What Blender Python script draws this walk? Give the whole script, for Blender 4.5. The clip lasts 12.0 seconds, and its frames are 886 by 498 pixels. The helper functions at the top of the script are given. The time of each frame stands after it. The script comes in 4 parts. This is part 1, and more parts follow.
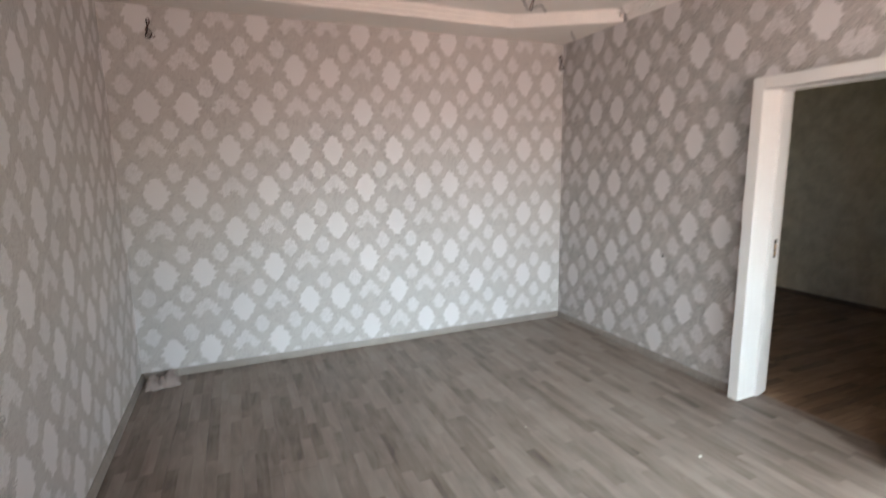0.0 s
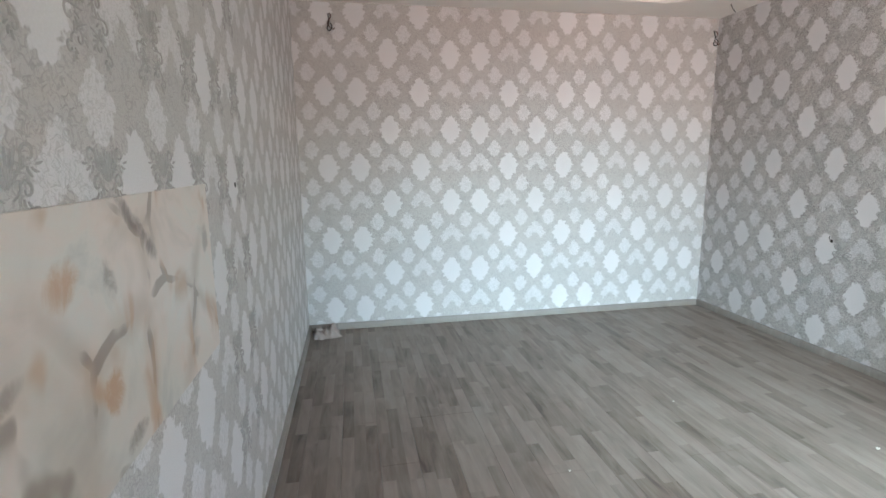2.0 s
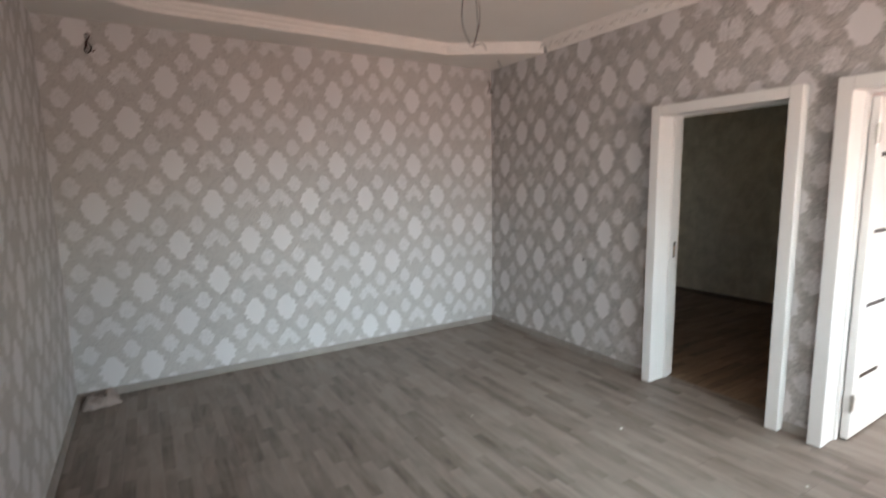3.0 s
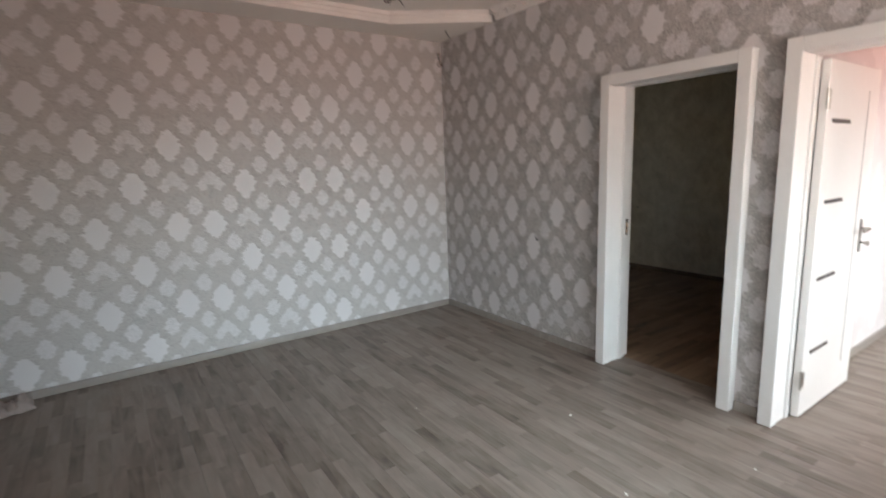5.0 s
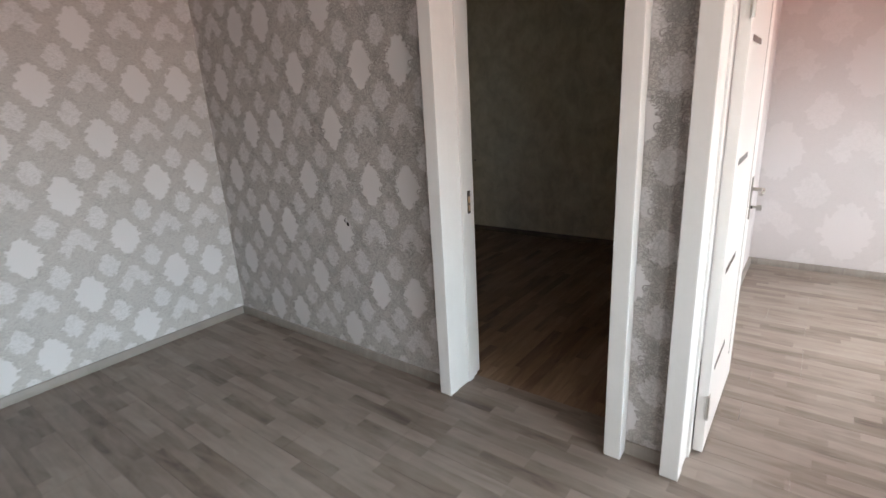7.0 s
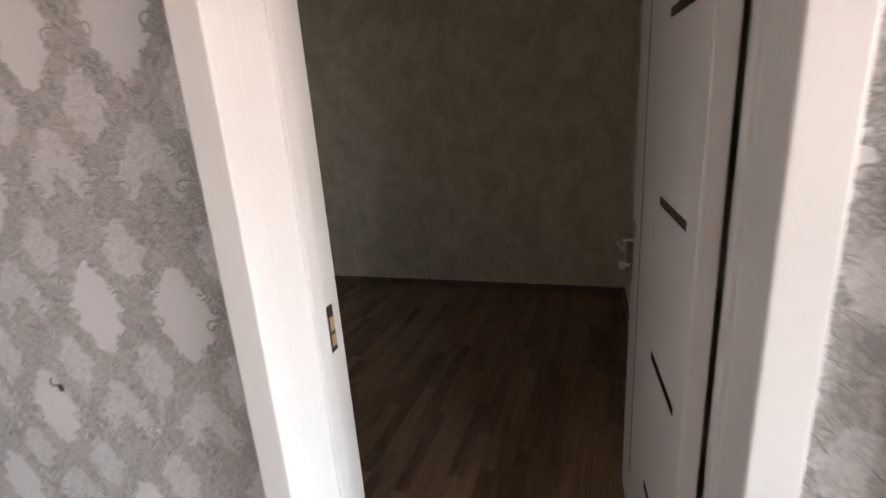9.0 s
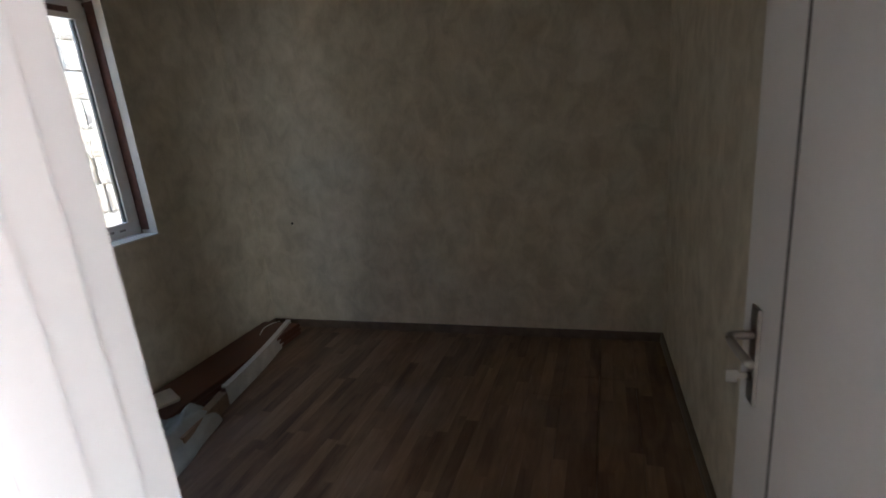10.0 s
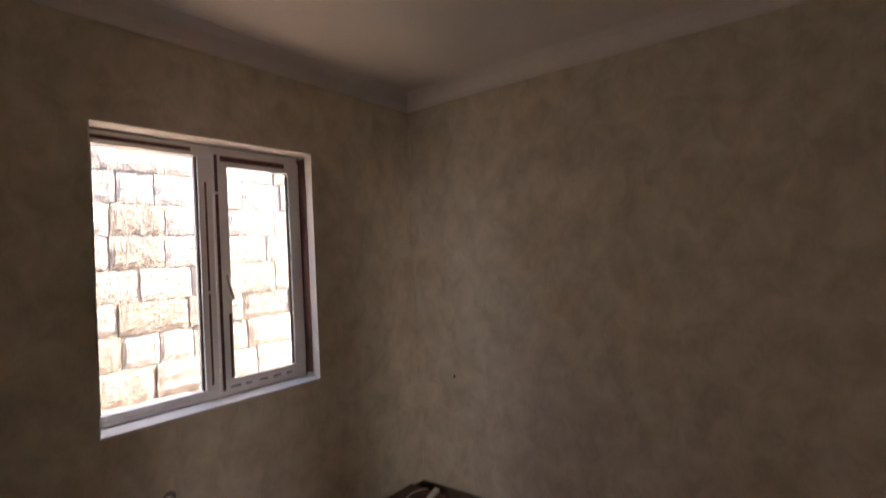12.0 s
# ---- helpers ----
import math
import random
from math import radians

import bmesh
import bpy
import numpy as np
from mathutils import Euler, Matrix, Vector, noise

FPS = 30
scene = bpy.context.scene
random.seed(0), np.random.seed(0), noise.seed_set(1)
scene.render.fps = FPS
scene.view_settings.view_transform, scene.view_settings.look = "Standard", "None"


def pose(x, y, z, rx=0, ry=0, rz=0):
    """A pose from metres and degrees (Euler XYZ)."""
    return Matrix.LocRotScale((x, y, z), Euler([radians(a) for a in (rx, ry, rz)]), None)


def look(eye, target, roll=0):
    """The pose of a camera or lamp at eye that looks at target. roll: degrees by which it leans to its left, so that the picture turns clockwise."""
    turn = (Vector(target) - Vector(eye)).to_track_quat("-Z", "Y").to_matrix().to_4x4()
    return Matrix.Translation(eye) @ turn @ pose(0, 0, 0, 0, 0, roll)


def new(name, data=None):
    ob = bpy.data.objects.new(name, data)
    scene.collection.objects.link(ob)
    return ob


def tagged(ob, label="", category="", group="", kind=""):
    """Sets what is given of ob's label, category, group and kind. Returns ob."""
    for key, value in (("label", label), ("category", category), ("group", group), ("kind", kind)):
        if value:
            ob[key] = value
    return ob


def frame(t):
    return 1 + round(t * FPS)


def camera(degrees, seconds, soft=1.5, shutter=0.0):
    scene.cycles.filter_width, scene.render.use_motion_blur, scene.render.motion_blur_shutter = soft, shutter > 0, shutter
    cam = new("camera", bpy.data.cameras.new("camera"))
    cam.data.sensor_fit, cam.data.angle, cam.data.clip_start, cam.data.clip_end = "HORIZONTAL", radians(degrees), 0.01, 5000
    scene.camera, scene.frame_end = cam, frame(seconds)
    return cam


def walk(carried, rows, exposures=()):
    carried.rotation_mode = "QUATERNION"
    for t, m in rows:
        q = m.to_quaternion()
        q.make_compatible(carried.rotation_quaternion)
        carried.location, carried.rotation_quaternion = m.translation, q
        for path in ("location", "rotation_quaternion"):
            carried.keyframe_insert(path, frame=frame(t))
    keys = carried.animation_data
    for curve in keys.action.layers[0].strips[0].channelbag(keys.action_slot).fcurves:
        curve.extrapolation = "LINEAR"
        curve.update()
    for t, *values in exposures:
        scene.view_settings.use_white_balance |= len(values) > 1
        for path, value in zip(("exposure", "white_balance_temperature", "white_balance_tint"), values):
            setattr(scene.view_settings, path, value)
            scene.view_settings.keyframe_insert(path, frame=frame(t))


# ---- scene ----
cam = camera(84.1, 12.0, 1.5, 0.4)
PATH = [
    (0, (0.083, 0.217, 1.597), (0.842, 2.037, 1.265), -1.0),
    (0.5, (-0.03, 0.059, 1.7), (0.939, 1.808, 1.707), -0.8),
    (0.8, (-0.056, 0.002, 1.762), (0.963, 1.719, 1.888), -1.6),
    (1, (-0.119, -0.001, 1.71), (0.887, 1.725, 1.801), -1.1),
    (1.5, (-0.194, 0.067, 1.543), (0.588, 1.902, 1.396), -0.6),
    (2, (-0.271, 0.1, 1.477), (0.081, 2.037, 1.125), -0.7),
    (2.5, (-0.252, 0.077, 1.487), (0.494, 1.886, 1.073), -0.6),
    (3, (-0.164, 0.023, 1.582), (0.865, 1.716, 1.309), -1.0),
    (3.2, (-0.175, 0.008, 1.618), (0.919, 1.673, 1.441), -0.9),
    (4.8, (0.055, 0.051, 1.566), (1.125, 1.718, 1.291), -1.3),
    (5, (0.148, 0.083, 1.54), (1.255, 1.713, 1.196), -2.0),
    (5.5, (0.396, 0.204, 1.499), (1.655, 1.68, 1.011), -2.8),
    (5.8, (0.515, 0.315, 1.516), (1.882, 1.671, 0.977), -2.6),
    (6, (0.641, 0.42, 1.51), (2.079, 1.69, 0.944), -2.4),
    (6.5, (0.971, 0.656, 1.514), (2.444, 1.886, 0.953), -2.5),
    (6.7, (1.084, 0.748, 1.537), (2.573, 1.957, 0.972), -2.8),
    (8.3, (1.939, 1.468, 1.489), (3.643, 2.36, 0.939), -2.9),
    (8.5, (2.06, 1.542, 1.485), (3.812, 2.346, 0.952), -2.7),
    (8.9, (2.308, 1.660, 1.524), (4.122, 2.29, 0.968), -3.6),
    (9, (2.381, 1.686, 1.533), (4.193, 2.315, 0.968), -4.0),
    (9.2, (2.528, 1.726, 1.515), (4.339, 2.363, 0.957), -4.0),
    (9.5, (2.739, 1.783, 1.527), (4.551, 2.42, 0.97), -4.3),
    (10, (3.057, 1.872, 1.525), (4.882, 2.507, 1.009), -5.5),
    (10.1, (3.094, 1.896, 1.522), (4.935, 2.528, 1.042), -4.9),
    (10.5, (3.271, 2.026, 1.552), (4.991, 2.939, 1.094), -4.8),
    (10.6, (3.316, 2.048, 1.561), (4.96, 3.089, 1.099), -4.5),
    (11, (3.447, 2.132, 1.596), (4.849, 3.473, 1.111), -3.5),
    (11.1, (3.482, 2.165, 1.599), (4.907, 3.485, 1.123), -3.0),
    (11.5, (3.5, 2.142, 1.619), (5.016, 3.413, 1.328), -3.2),
    (12, (3.461, 2.091, 1.698), (5.041, 3.317, 1.721), -2.7),
]
EXPOSURES = [
    (0.0, 2.94, 6850, 6), (0.5, 2.40, 7050, 6), (1.0, 2.34, 7050, 7), (1.5, 2.46, 7050, 10), (2.0, 3.22, 6100, -3), (2.5, 3.10, 6600, 3),
    (3.0, 2.46, 6850, 5), (5.0, 2.30, 6850, 6), (6.0, 2.24, 6850, 7), (6.7, 2.30, 6850, 7), (8.5, 3.10, 6900, 8), (9.0, 3.08, 7000, 11), (9.5, 3.02, 7000, 12),
    (10.0, 3.44, 6250, 8), (10.5, 3.98, 6900, 18), (11.0, 3.66, 7700, 25), (12.0, 3.72, 7800, 27),
]
walk(cam, [(t, look(eye, target, roll)) for t, eye, target, roll in PATH], EXPOSURES)

# world, sun and window light
SUN_DIR = Vector((0.64, -0.125, 0.76)).normalized()
world = bpy.data.worlds.new("world")
scene.world = world
world.use_nodes = True
wt = world.node_tree
sky = wt.nodes.new("ShaderNodeTexSky")
sky.sky_type = "NISHITA"
sky.sun_disc = False
sky.sun_elevation = math.asin(SUN_DIR.z)
sky.sun_rotation = math.atan2(SUN_DIR.x, SUN_DIR.y)
wt.links.new(sky.outputs[0], wt.nodes["Background"].inputs[0])
wt.nodes["Background"].inputs[1].default_value = 0.15
sun_data = bpy.data.lights.new("sun", "SUN")
sun_data.energy, sun_data.angle, sun_data.color = 4.6, radians(0.6), (1.0, 0.95, 0.88)
sun = new("sun", sun_data)
sun.matrix_world = look(SUN_DIR * 30, (0, 0, 0))


def window_light(name, x, y, z, w, h, pitch, energy, color, spread, yaw=0):
    """An area lamp that stands in for sky or ground light at a south wall window."""
    d = bpy.data.lights.new(name, "AREA")
    d.shape, d.size, d.size_y = "RECTANGLE", w, h
    d.energy, d.color, d.spread = energy, color, radians(spread)
    return new(name, d), d, pose(x, y, z, 90 + pitch, 0, yaw)


LAMPS = [
    ("window_sky_light", 2.0, -0.93, 1.55, 1.4, 1.3, -30, 7.2, (0.92, 0.95, 1.0), 150, -10),
    ("window_low_sky_light", 2.0, -0.925, 1.50, 1.4, 1.2, -23, 4.5, (0.62, 0.84, 1.0), 60, 5),
    ("window_ground_light", 2.0, -0.92, 1.60, 1.4, 1.2, 18, 1.75, (1.0, 0.46, 0.33), 86, 0),
    # extra lamp, added in the west to brighten the wall with the doors
    ("window_sky_light", -0.1, -0.93, 1.55, 0.7, 1.3, -26, 3.0, (0.90, 0.95, 1.0), 100, -46),
    ("window_sky_light", 4.8, -0.93, 1.55, 1.5, 1.3, -44, 12.5, (0.90, 0.95, 1.0), 116),
    ("window_ground_light", 4.8, -0.92, 1.55, 1.5, 1.3, 26, 2.0, (1.0, 0.36, 0.29), 90),
]
for row in LAMPS:
    lamp, lamp_data, m = window_light(*row)
    lamp.matrix_world = m


# ---- materials ----
class Nodes:
    """Short hand for building node trees."""

    def __init__(self, name):
        self.mat = bpy.data.materials.new(name)
        self.mat.use_nodes = True
        self.t = self.mat.node_tree
        self.b = self.t.nodes["Principled BSDF"]

    def put(self, sock, v):
        if isinstance(v, bpy.types.NodeSocket):
            self.t.links.new(v, sock)
        elif v is not None:
            if hasattr(sock.default_value, "__len__") and not hasattr(v, "__len__"):
                v = (v, v, v)
            if hasattr(sock.default_value, "__len__") and len(sock.default_value) == 4 and len(v) == 3:
                v = (*v, 1)
            sock.default_value = v

    def m(self, op, a, b=None, c=None):
        n = self.t.nodes.new("ShaderNodeMath")
        n.operation = op
        for s, v in zip(n.inputs, (a, b, c)):
            self.put(s, v)
        return n.outputs[0]

    def pos(self):
        return self.t.nodes.new("ShaderNodeNewGeometry").outputs["Position"]

    def objco(self):
        return self.t.nodes.new("ShaderNodeTexCoord").outputs["Object"]

    def split(self, v):
        n = self.t.nodes.new("ShaderNodeSeparateXYZ")
        self.put(n.inputs[0], v)
        return n.outputs[0], n.outputs[1], n.outputs[2]

    def join(self, x, y, z):
        n = self.t.nodes.new("ShaderNodeCombineXYZ")
        for s, v in zip(n.inputs, (x, y, z)):
            self.put(s, v)
        return n.outputs[0]

    def scaled(self, v, k):
        n = self.t.nodes.new("ShaderNodeVectorMath")
        n.operation = "MULTIPLY"
        self.put(n.inputs[0], v)
        self.put(n.inputs[1], k)
        return n.outputs[0]

    def noise(self, v, scale, detail=3.0, rough=0.55, distortion=0.0):
        n = self.t.nodes.new("ShaderNodeTexNoise")
        self.put(n.inputs["Vector"], v)
        n.inputs["Scale"].default_value = scale
        n.inputs["Detail"].default_value = detail
        n.inputs["Roughness"].default_value = rough
        n.inputs["Distortion"].default_value = distortion
        return n.outputs["Fac"]

    def voronoi(self, v, scale, feature="F1"):
        n = self.t.nodes.new("ShaderNodeTexVoronoi")
        n.feature = feature
        self.put(n.inputs["Vector"], v)
        n.inputs["Scale"].default_value = scale
        return n.outputs["Distance"]

    def white(self, v):
        n = self.t.nodes.new("ShaderNodeTexWhiteNoise")
        n.noise_dimensions = "3D"
        self.put(n.inputs["Vector"], v)
        return n.outputs["Value"]

    def ramp(self, fac, stops, mode="LINEAR"):
        n = self.t.nodes.new("ShaderNodeValToRGB")
        n.color_ramp.interpolation = mode
        e = n.color_ramp.elements
        while len(e) < len(stops):
            e.new(0.5)
        for el, (p, col) in zip(e, stops):
            el.position = p
            el.color = (*col, 1) if len(col) == 3 else col
        self.put(n.inputs[0], fac)
        return n.outputs[0]

    def step(self, v, lo, hi, a=0.0, b=1.0):
        n = self.t.nodes.new("ShaderNodeMapRange")
        n.interpolation_type = "SMOOTHSTEP"
        self.put(n.inputs[0], v)
        for s, x in zip(n.inputs[1:5], (lo, hi, a, b)):
            self.put(s, x)
        return n.outputs[0]

    def mix(self, fac, a, b, mode="MIX"):
        n = self.t.nodes.new("ShaderNodeMix")
        n.data_type, n.blend_type = "RGBA", mode
        self.put(n.inputs[0], fac)
        self.put(n.inputs[6], a)
        self.put(n.inputs[7], b)
        return n.outputs[2]

    def random(self):
        return self.t.nodes.new("ShaderNodeObjectInfo").outputs["Random"]

    def bump(self, h, strength, dist):
        n = self.t.nodes.new("ShaderNodeBump")
        n.inputs["Strength"].default_value = strength
        n.inputs["Distance"].default_value = dist
        self.put(n.inputs["Height"], h)
        self.t.links.new(n.outputs[0], self.b.inputs["Normal"])

    def done(self, color, rough=0.6, metal=0.0, spec=0.5):
        self.put(self.b.inputs["Base Color"], color)
        self.put(self.b.inputs["Roughness"], rough)
        self.b.inputs["Metallic"].default_value = metal
        self.b.inputs["Specular IOR Level"].default_value = spec
        return self.mat


def plain(name, color, rough=0.6, metal=0.0, vary=0.08, scale=9.0, bump=0.0):
    """Paint or plastic with slight blotches and a fine grain."""
    n = Nodes(name)
    p = n.objco()
    f = n.m("ADD", n.m("MULTIPLY", n.noise(p, scale), 0.7), n.m("MULTIPLY", n.noise(p, scale * 14), 0.3))
    dark = tuple(c * (1 - vary * 2) for c in color)
    lite = tuple(min(1, c * (1 + vary)) for c in color)
    col = n.ramp(f, [(0.3, dark), (0.7, lite)])
    if bump:
        n.bump(n.noise(p, 160, 4), bump, 0.002)
    return n.done(col, n.step(f, 0.3, 0.7, rough * 0.9, min(1, rough * 1.12)), metal)


def damask(name, axis, u0, v0, light, dark, pu=0.265, pv=0.3125, shift=0, k=1.0, contrast=1.0, relief=0.55, lines=1.0, seam=None):
    """Damask wallpaper: pale ogee lobes, crowns and buds on an embossed scroll ground."""
    n = Nodes(name)
    x, y, z = n.split(n.pos())
    u = x if axis == "x" else y
    if seam:
        # the next roll is hung with its pattern set over
        u = n.m("ADD", u, n.m("MULTIPLY", n.m("LESS_THAN", u, seam[0]), seam[1]))
    flat = n.join(u, z, 0.0)
    wob = n.noise(flat, 55 / k, 1.0)
    wob2 = n.noise(n.join(z, u, 3.7), 55 / k, 1.0)
    un = n.m("ADD", u, n.m("MULTIPLY", n.m("SUBTRACT", wob, 0.5), 0.045 * k))
    vn = n.m("ADD", z, n.m("MULTIPLY", n.m("SUBTRACT", wob2, 0.5), 0.045 * k))
    col_i = n.m("FLOOR", n.m("ADD", n.m("DIVIDE", n.m("SUBTRACT", u, u0), pu), 0.5))
    row_i = n.m("FLOOR", n.m("ADD", n.m("DIVIDE", n.m("SUBTRACT", z, v0), pv), 0.5))
    fu = n.m("ABSOLUTE", n.m("SUBTRACT", n.m("SUBTRACT", un, u0), n.m("MULTIPLY", col_i, pu)))
    fv = n.m("SUBTRACT", n.m("SUBTRACT", vn, v0), n.m("MULTIPLY", row_i, pv))
    # stepped leaf tips along the edges
    fu = n.m("ADD", fu, n.m("MULTIPLY", n.m("ABSOLUTE", n.m("SINE", n.m("MULTIPLY", fv, 60.0 / k))), 0.019 * k))
    # rolls are hung so that lobes and crowns change places in this order
    seq = n.m("FLOORED_MODULO", col_i, 8.0)
    flip = n.m("ADD", n.m("ADD", n.m("COMPARE", seq, 2.0, 0.1), n.m("COMPARE", seq, 4.5, 0.6)), n.m("COMPARE", seq, 7.0, 0.1))
    par = n.m("FLOORED_MODULO", n.m("ADD", n.m("ADD", row_i, flip), float(shift)), 2.0)
    av = n.m("ABSOLUTE", fv)

    def lobe(a, b, p):
        return n.m("ADD", n.m("POWER", n.m("DIVIDE", fu, a * k), p), n.m("POWER", n.m("DIVIDE", av, b * k), p))

    oval = n.step(lobe(0.100, 0.126, 1.5), 0.92, 1.04, 1.0, 0.0)
    arch_in = n.step(n.m("ADD", fv, n.m("MULTIPLY", fu, 1.0)), 0.020 * k, 0.036 * k)
    crown = n.m("MULTIPLY", n.step(lobe(0.114, 0.128, 1.2), 0.92, 1.05, 1.0, 0.0), arch_in)
    main = n.m("ADD", n.m("MULTIPLY", oval, n.m("SUBTRACT", 1.0, par)), n.m("MULTIPLY", n.m("MULTIPLY", crown, par), 0.92))
    cs = n.m("FLOOR", n.m("DIVIDE", n.m("SUBTRACT", u, u0), pu))
    rs = n.m("FLOOR", n.m("DIVIDE", n.m("SUBTRACT", z, v0), pv))
    su = n.m("ABSOLUTE", n.m("SUBTRACT", n.m("SUBTRACT", un, u0), n.m("MULTIPLY", n.m("ADD", cs, 0.5), pu)))
    sv = n.m("SUBTRACT", n.m("SUBTRACT", vn, v0), n.m("MULTIPLY", n.m("ADD", rs, 0.5), pv))
    su = n.m("ADD", su, n.m("MULTIPLY", n.m("ABSOLUTE", n.m("SINE", n.m("MULTIPLY", sv, 62.0 / k))), 0.014 * k))
    # buds: wide below the middle, with a point above
    lean = n.m("ADD", 1.0, n.m("MULTIPLY", sv, 2.6 / k))
    bud = n.m("ADD", n.m("POWER", n.m("MULTIPLY", n.m("DIVIDE", su, 0.069 * k), lean), 1.2), n.m("POWER", n.m("DIVIDE", n.m("ABSOLUTE", sv), 0.088 * k), 1.4))
    buds = n.step(bud, 0.9, 1.06, 1.0, 0.0)
    pale = n.m("MINIMUM", n.m("ADD", main, buds), 1.0)
    # embossed scrolls: thin curling lines between the pale shapes, their relief shade painted darker
    wide = n.join(n.m("MULTIPLY", u, 1.0 / k), n.m("MULTIPLY", z, 1.0 / k), 0.4)
    c1 = n.m("ABSOLUTE", n.m("SUBTRACT", n.noise(wide, 40.0, 1.5, 0.5, 0.9), 0.5))
    c2 = n.m("ABSOLUTE", n.m("SUBTRACT", n.noise(n.join(z, u, 5.5), 62.0 / k, 1.0, 0.5, 0.6), 0.48))
    line = n.m("MAXIMUM", n.step(c1, 0.012, 0.058, 1.0, 0.0), n.m("MULTIPLY", n.step(c2, 0.010, 0.050, 1.0, 0.0), 0.8))
    fine = n.noise(flat, 210, 3.0)
    big = n.noise(flat, 1.3, 2.0)
    mid = n.noise(flat, 11.0, 2.0)
    # crowns and buds carry scrolls of their own
    pale = n.m("MULTIPLY", pale, n.m("SUBTRACT", 1.0, n.m("MULTIPLY", n.m("MULTIPLY", line, n.m("SUBTRACT", 1.0, n.m("MULTIPLY", oval, n.m("SUBTRACT", 1.0, par)))), 0.45)))
    ground = n.mix(n.m("MULTIPLY", line, n.step(mid, 0.3, 0.7, 0.22 * lines, 0.55 * lines)), dark, tuple(c * 0.58 for c in dark))
    col = n.mix(n.m("MULTIPLY", pale, contrast), ground, light)
    col = n.mix(n.step(n.m("ADD", n.m("MULTIPLY", fine, 0.5), n.m("MULTIPLY", big, 0.5)), 0.38, 0.62, 0.0, 0.12), col, tuple(c * 0.5 for c in dark))
    h = n.m("ADD", n.m("MULTIPLY", n.m("MULTIPLY", n.m("SUBTRACT", 1.0, pale), n.m("ADD", 0.5, line)), 1.0), n.m("MULTIPLY", fine, 0.25))
    n.bump(h, relief, 0.003)
    return n.done(col, n.m("SUBTRACT", 0.62, n.m("MULTIPLY", pale, 0.08)), 0.0, 0.35)


def laminate(name, along, stops, strip=0.064, length=0.42, gloss=0.38):
    """Three-strip laminate print: staves of mixed tone with a long grain."""
    n = Nodes(name)
    x, y, z = n.split(n.pos())
    a, b = (y, x) if along == "y" else (x, y)
    row = n.m("FLOOR", n.m("DIVIDE", b, strip))
    off = n.white(n.join(row, 3.3, 0.0))
    seg = n.m("FLOOR", n.m("ADD", n.m("DIVIDE", a, length), n.m("MULTIPLY", off, 7.0)))
    tone = n.white(n.join(row, seg, 1.7))
    seed = n.m("MULTIPLY", tone, 37.0)
    grain = n.noise(n.join(n.m("MULTIPLY", a, 5.0), n.m("MULTIPLY", b, 70.0), seed), 1.0, 4.0, 0.6, 0.5)
    streak = n.noise(n.join(n.m("MULTIPLY", a, 3.2), n.m("MULTIPLY", b, 17.0), n.m("ADD", seed, 3.0)), 1.0, 3.0, 0.55, 0.8)
    fac = n.m("ADD", n.m("MULTIPLY", tone, 0.30), n.m("ADD", n.m("MULTIPLY", grain, 0.18), n.m("MULTIPLY", streak, 0.62)))
    col = n.ramp(fac, stops)
    dust = n.noise(n.pos(), 2.2, 5.0)
    col = n.mix(n.step(dust, 0.45, 0.75, 0.0, 0.14), col, (0.46, 0.40, 0.36))
    n.bump(grain, 0.10, 0.001)
    return n.done(col, n.m("ADD", gloss, n.m("MULTIPLY", dust, 0.25)), 0.0, 0.4)


def mottled(name):
    """Pale beige wallpaper with soft vertical brush marks."""
    n = Nodes(name)
    x, y, z = n.split(n.pos())
    d = n.m("ADD", x, y)
    p = n.join(n.m("MULTIPLY", d, 1.0), n.m("MULTIPLY", d, 0.4), n.m("MULTIPLY", z, 0.85))
    blot = n.noise(p, 7.5, 4.0, 0.6, 0.5)
    fine = n.noise(n.join(n.m("MULTIPLY", d, 1.0), 0.0, n.m("MULTIPLY", z, 0.25)), 75.0, 3.0)
    f = n.m("ADD", n.m("MULTIPLY", blot, 0.85), n.m("MULTIPLY", fine, 0.15))
    col = n.ramp(f, [(0.34, (0.53, 0.468, 0.362)), (0.5, (0.635, 0.567, 0.450)), (0.66, (0.725, 0.655, 0.533))])
    n.bump(f, 0.12, 0.003)
    return n.done(col, 0.66, 0.0, 0.3)


def stone(name):
    """Sawn pale limestone with pits and saw marks."""
    n = Nodes(name)
    p = n.objco()
    r = n.random()
    pit = n.noise(n.pos(), 14, 6.0, 0.75)
    saw = n.noise(n.scaled(p, (30.0, 30.0, 4.0)), 1.0, 3.0)
    f = n.m("ADD", n.m("ADD", n.m("MULTIPLY", pit, 0.4), n.m("MULTIPLY", saw, 0.2)), n.m("MULTIPLY", r, 0.4))
    col = n.ramp(f, [(0.26, (0.27, 0.24, 0.20)), (0.38, (0.345, 0.32, 0.285)), (0.52, (0.39, 0.375, 0.35)), (0.80, (0.44, 0.43, 0.41))])
    n.bump(n.m("ADD", pit, n.m("MULTIPLY", saw, 0.5)), 0.6, 0.03)
    return n.done(col, 0.92, 0.0, 0.2)


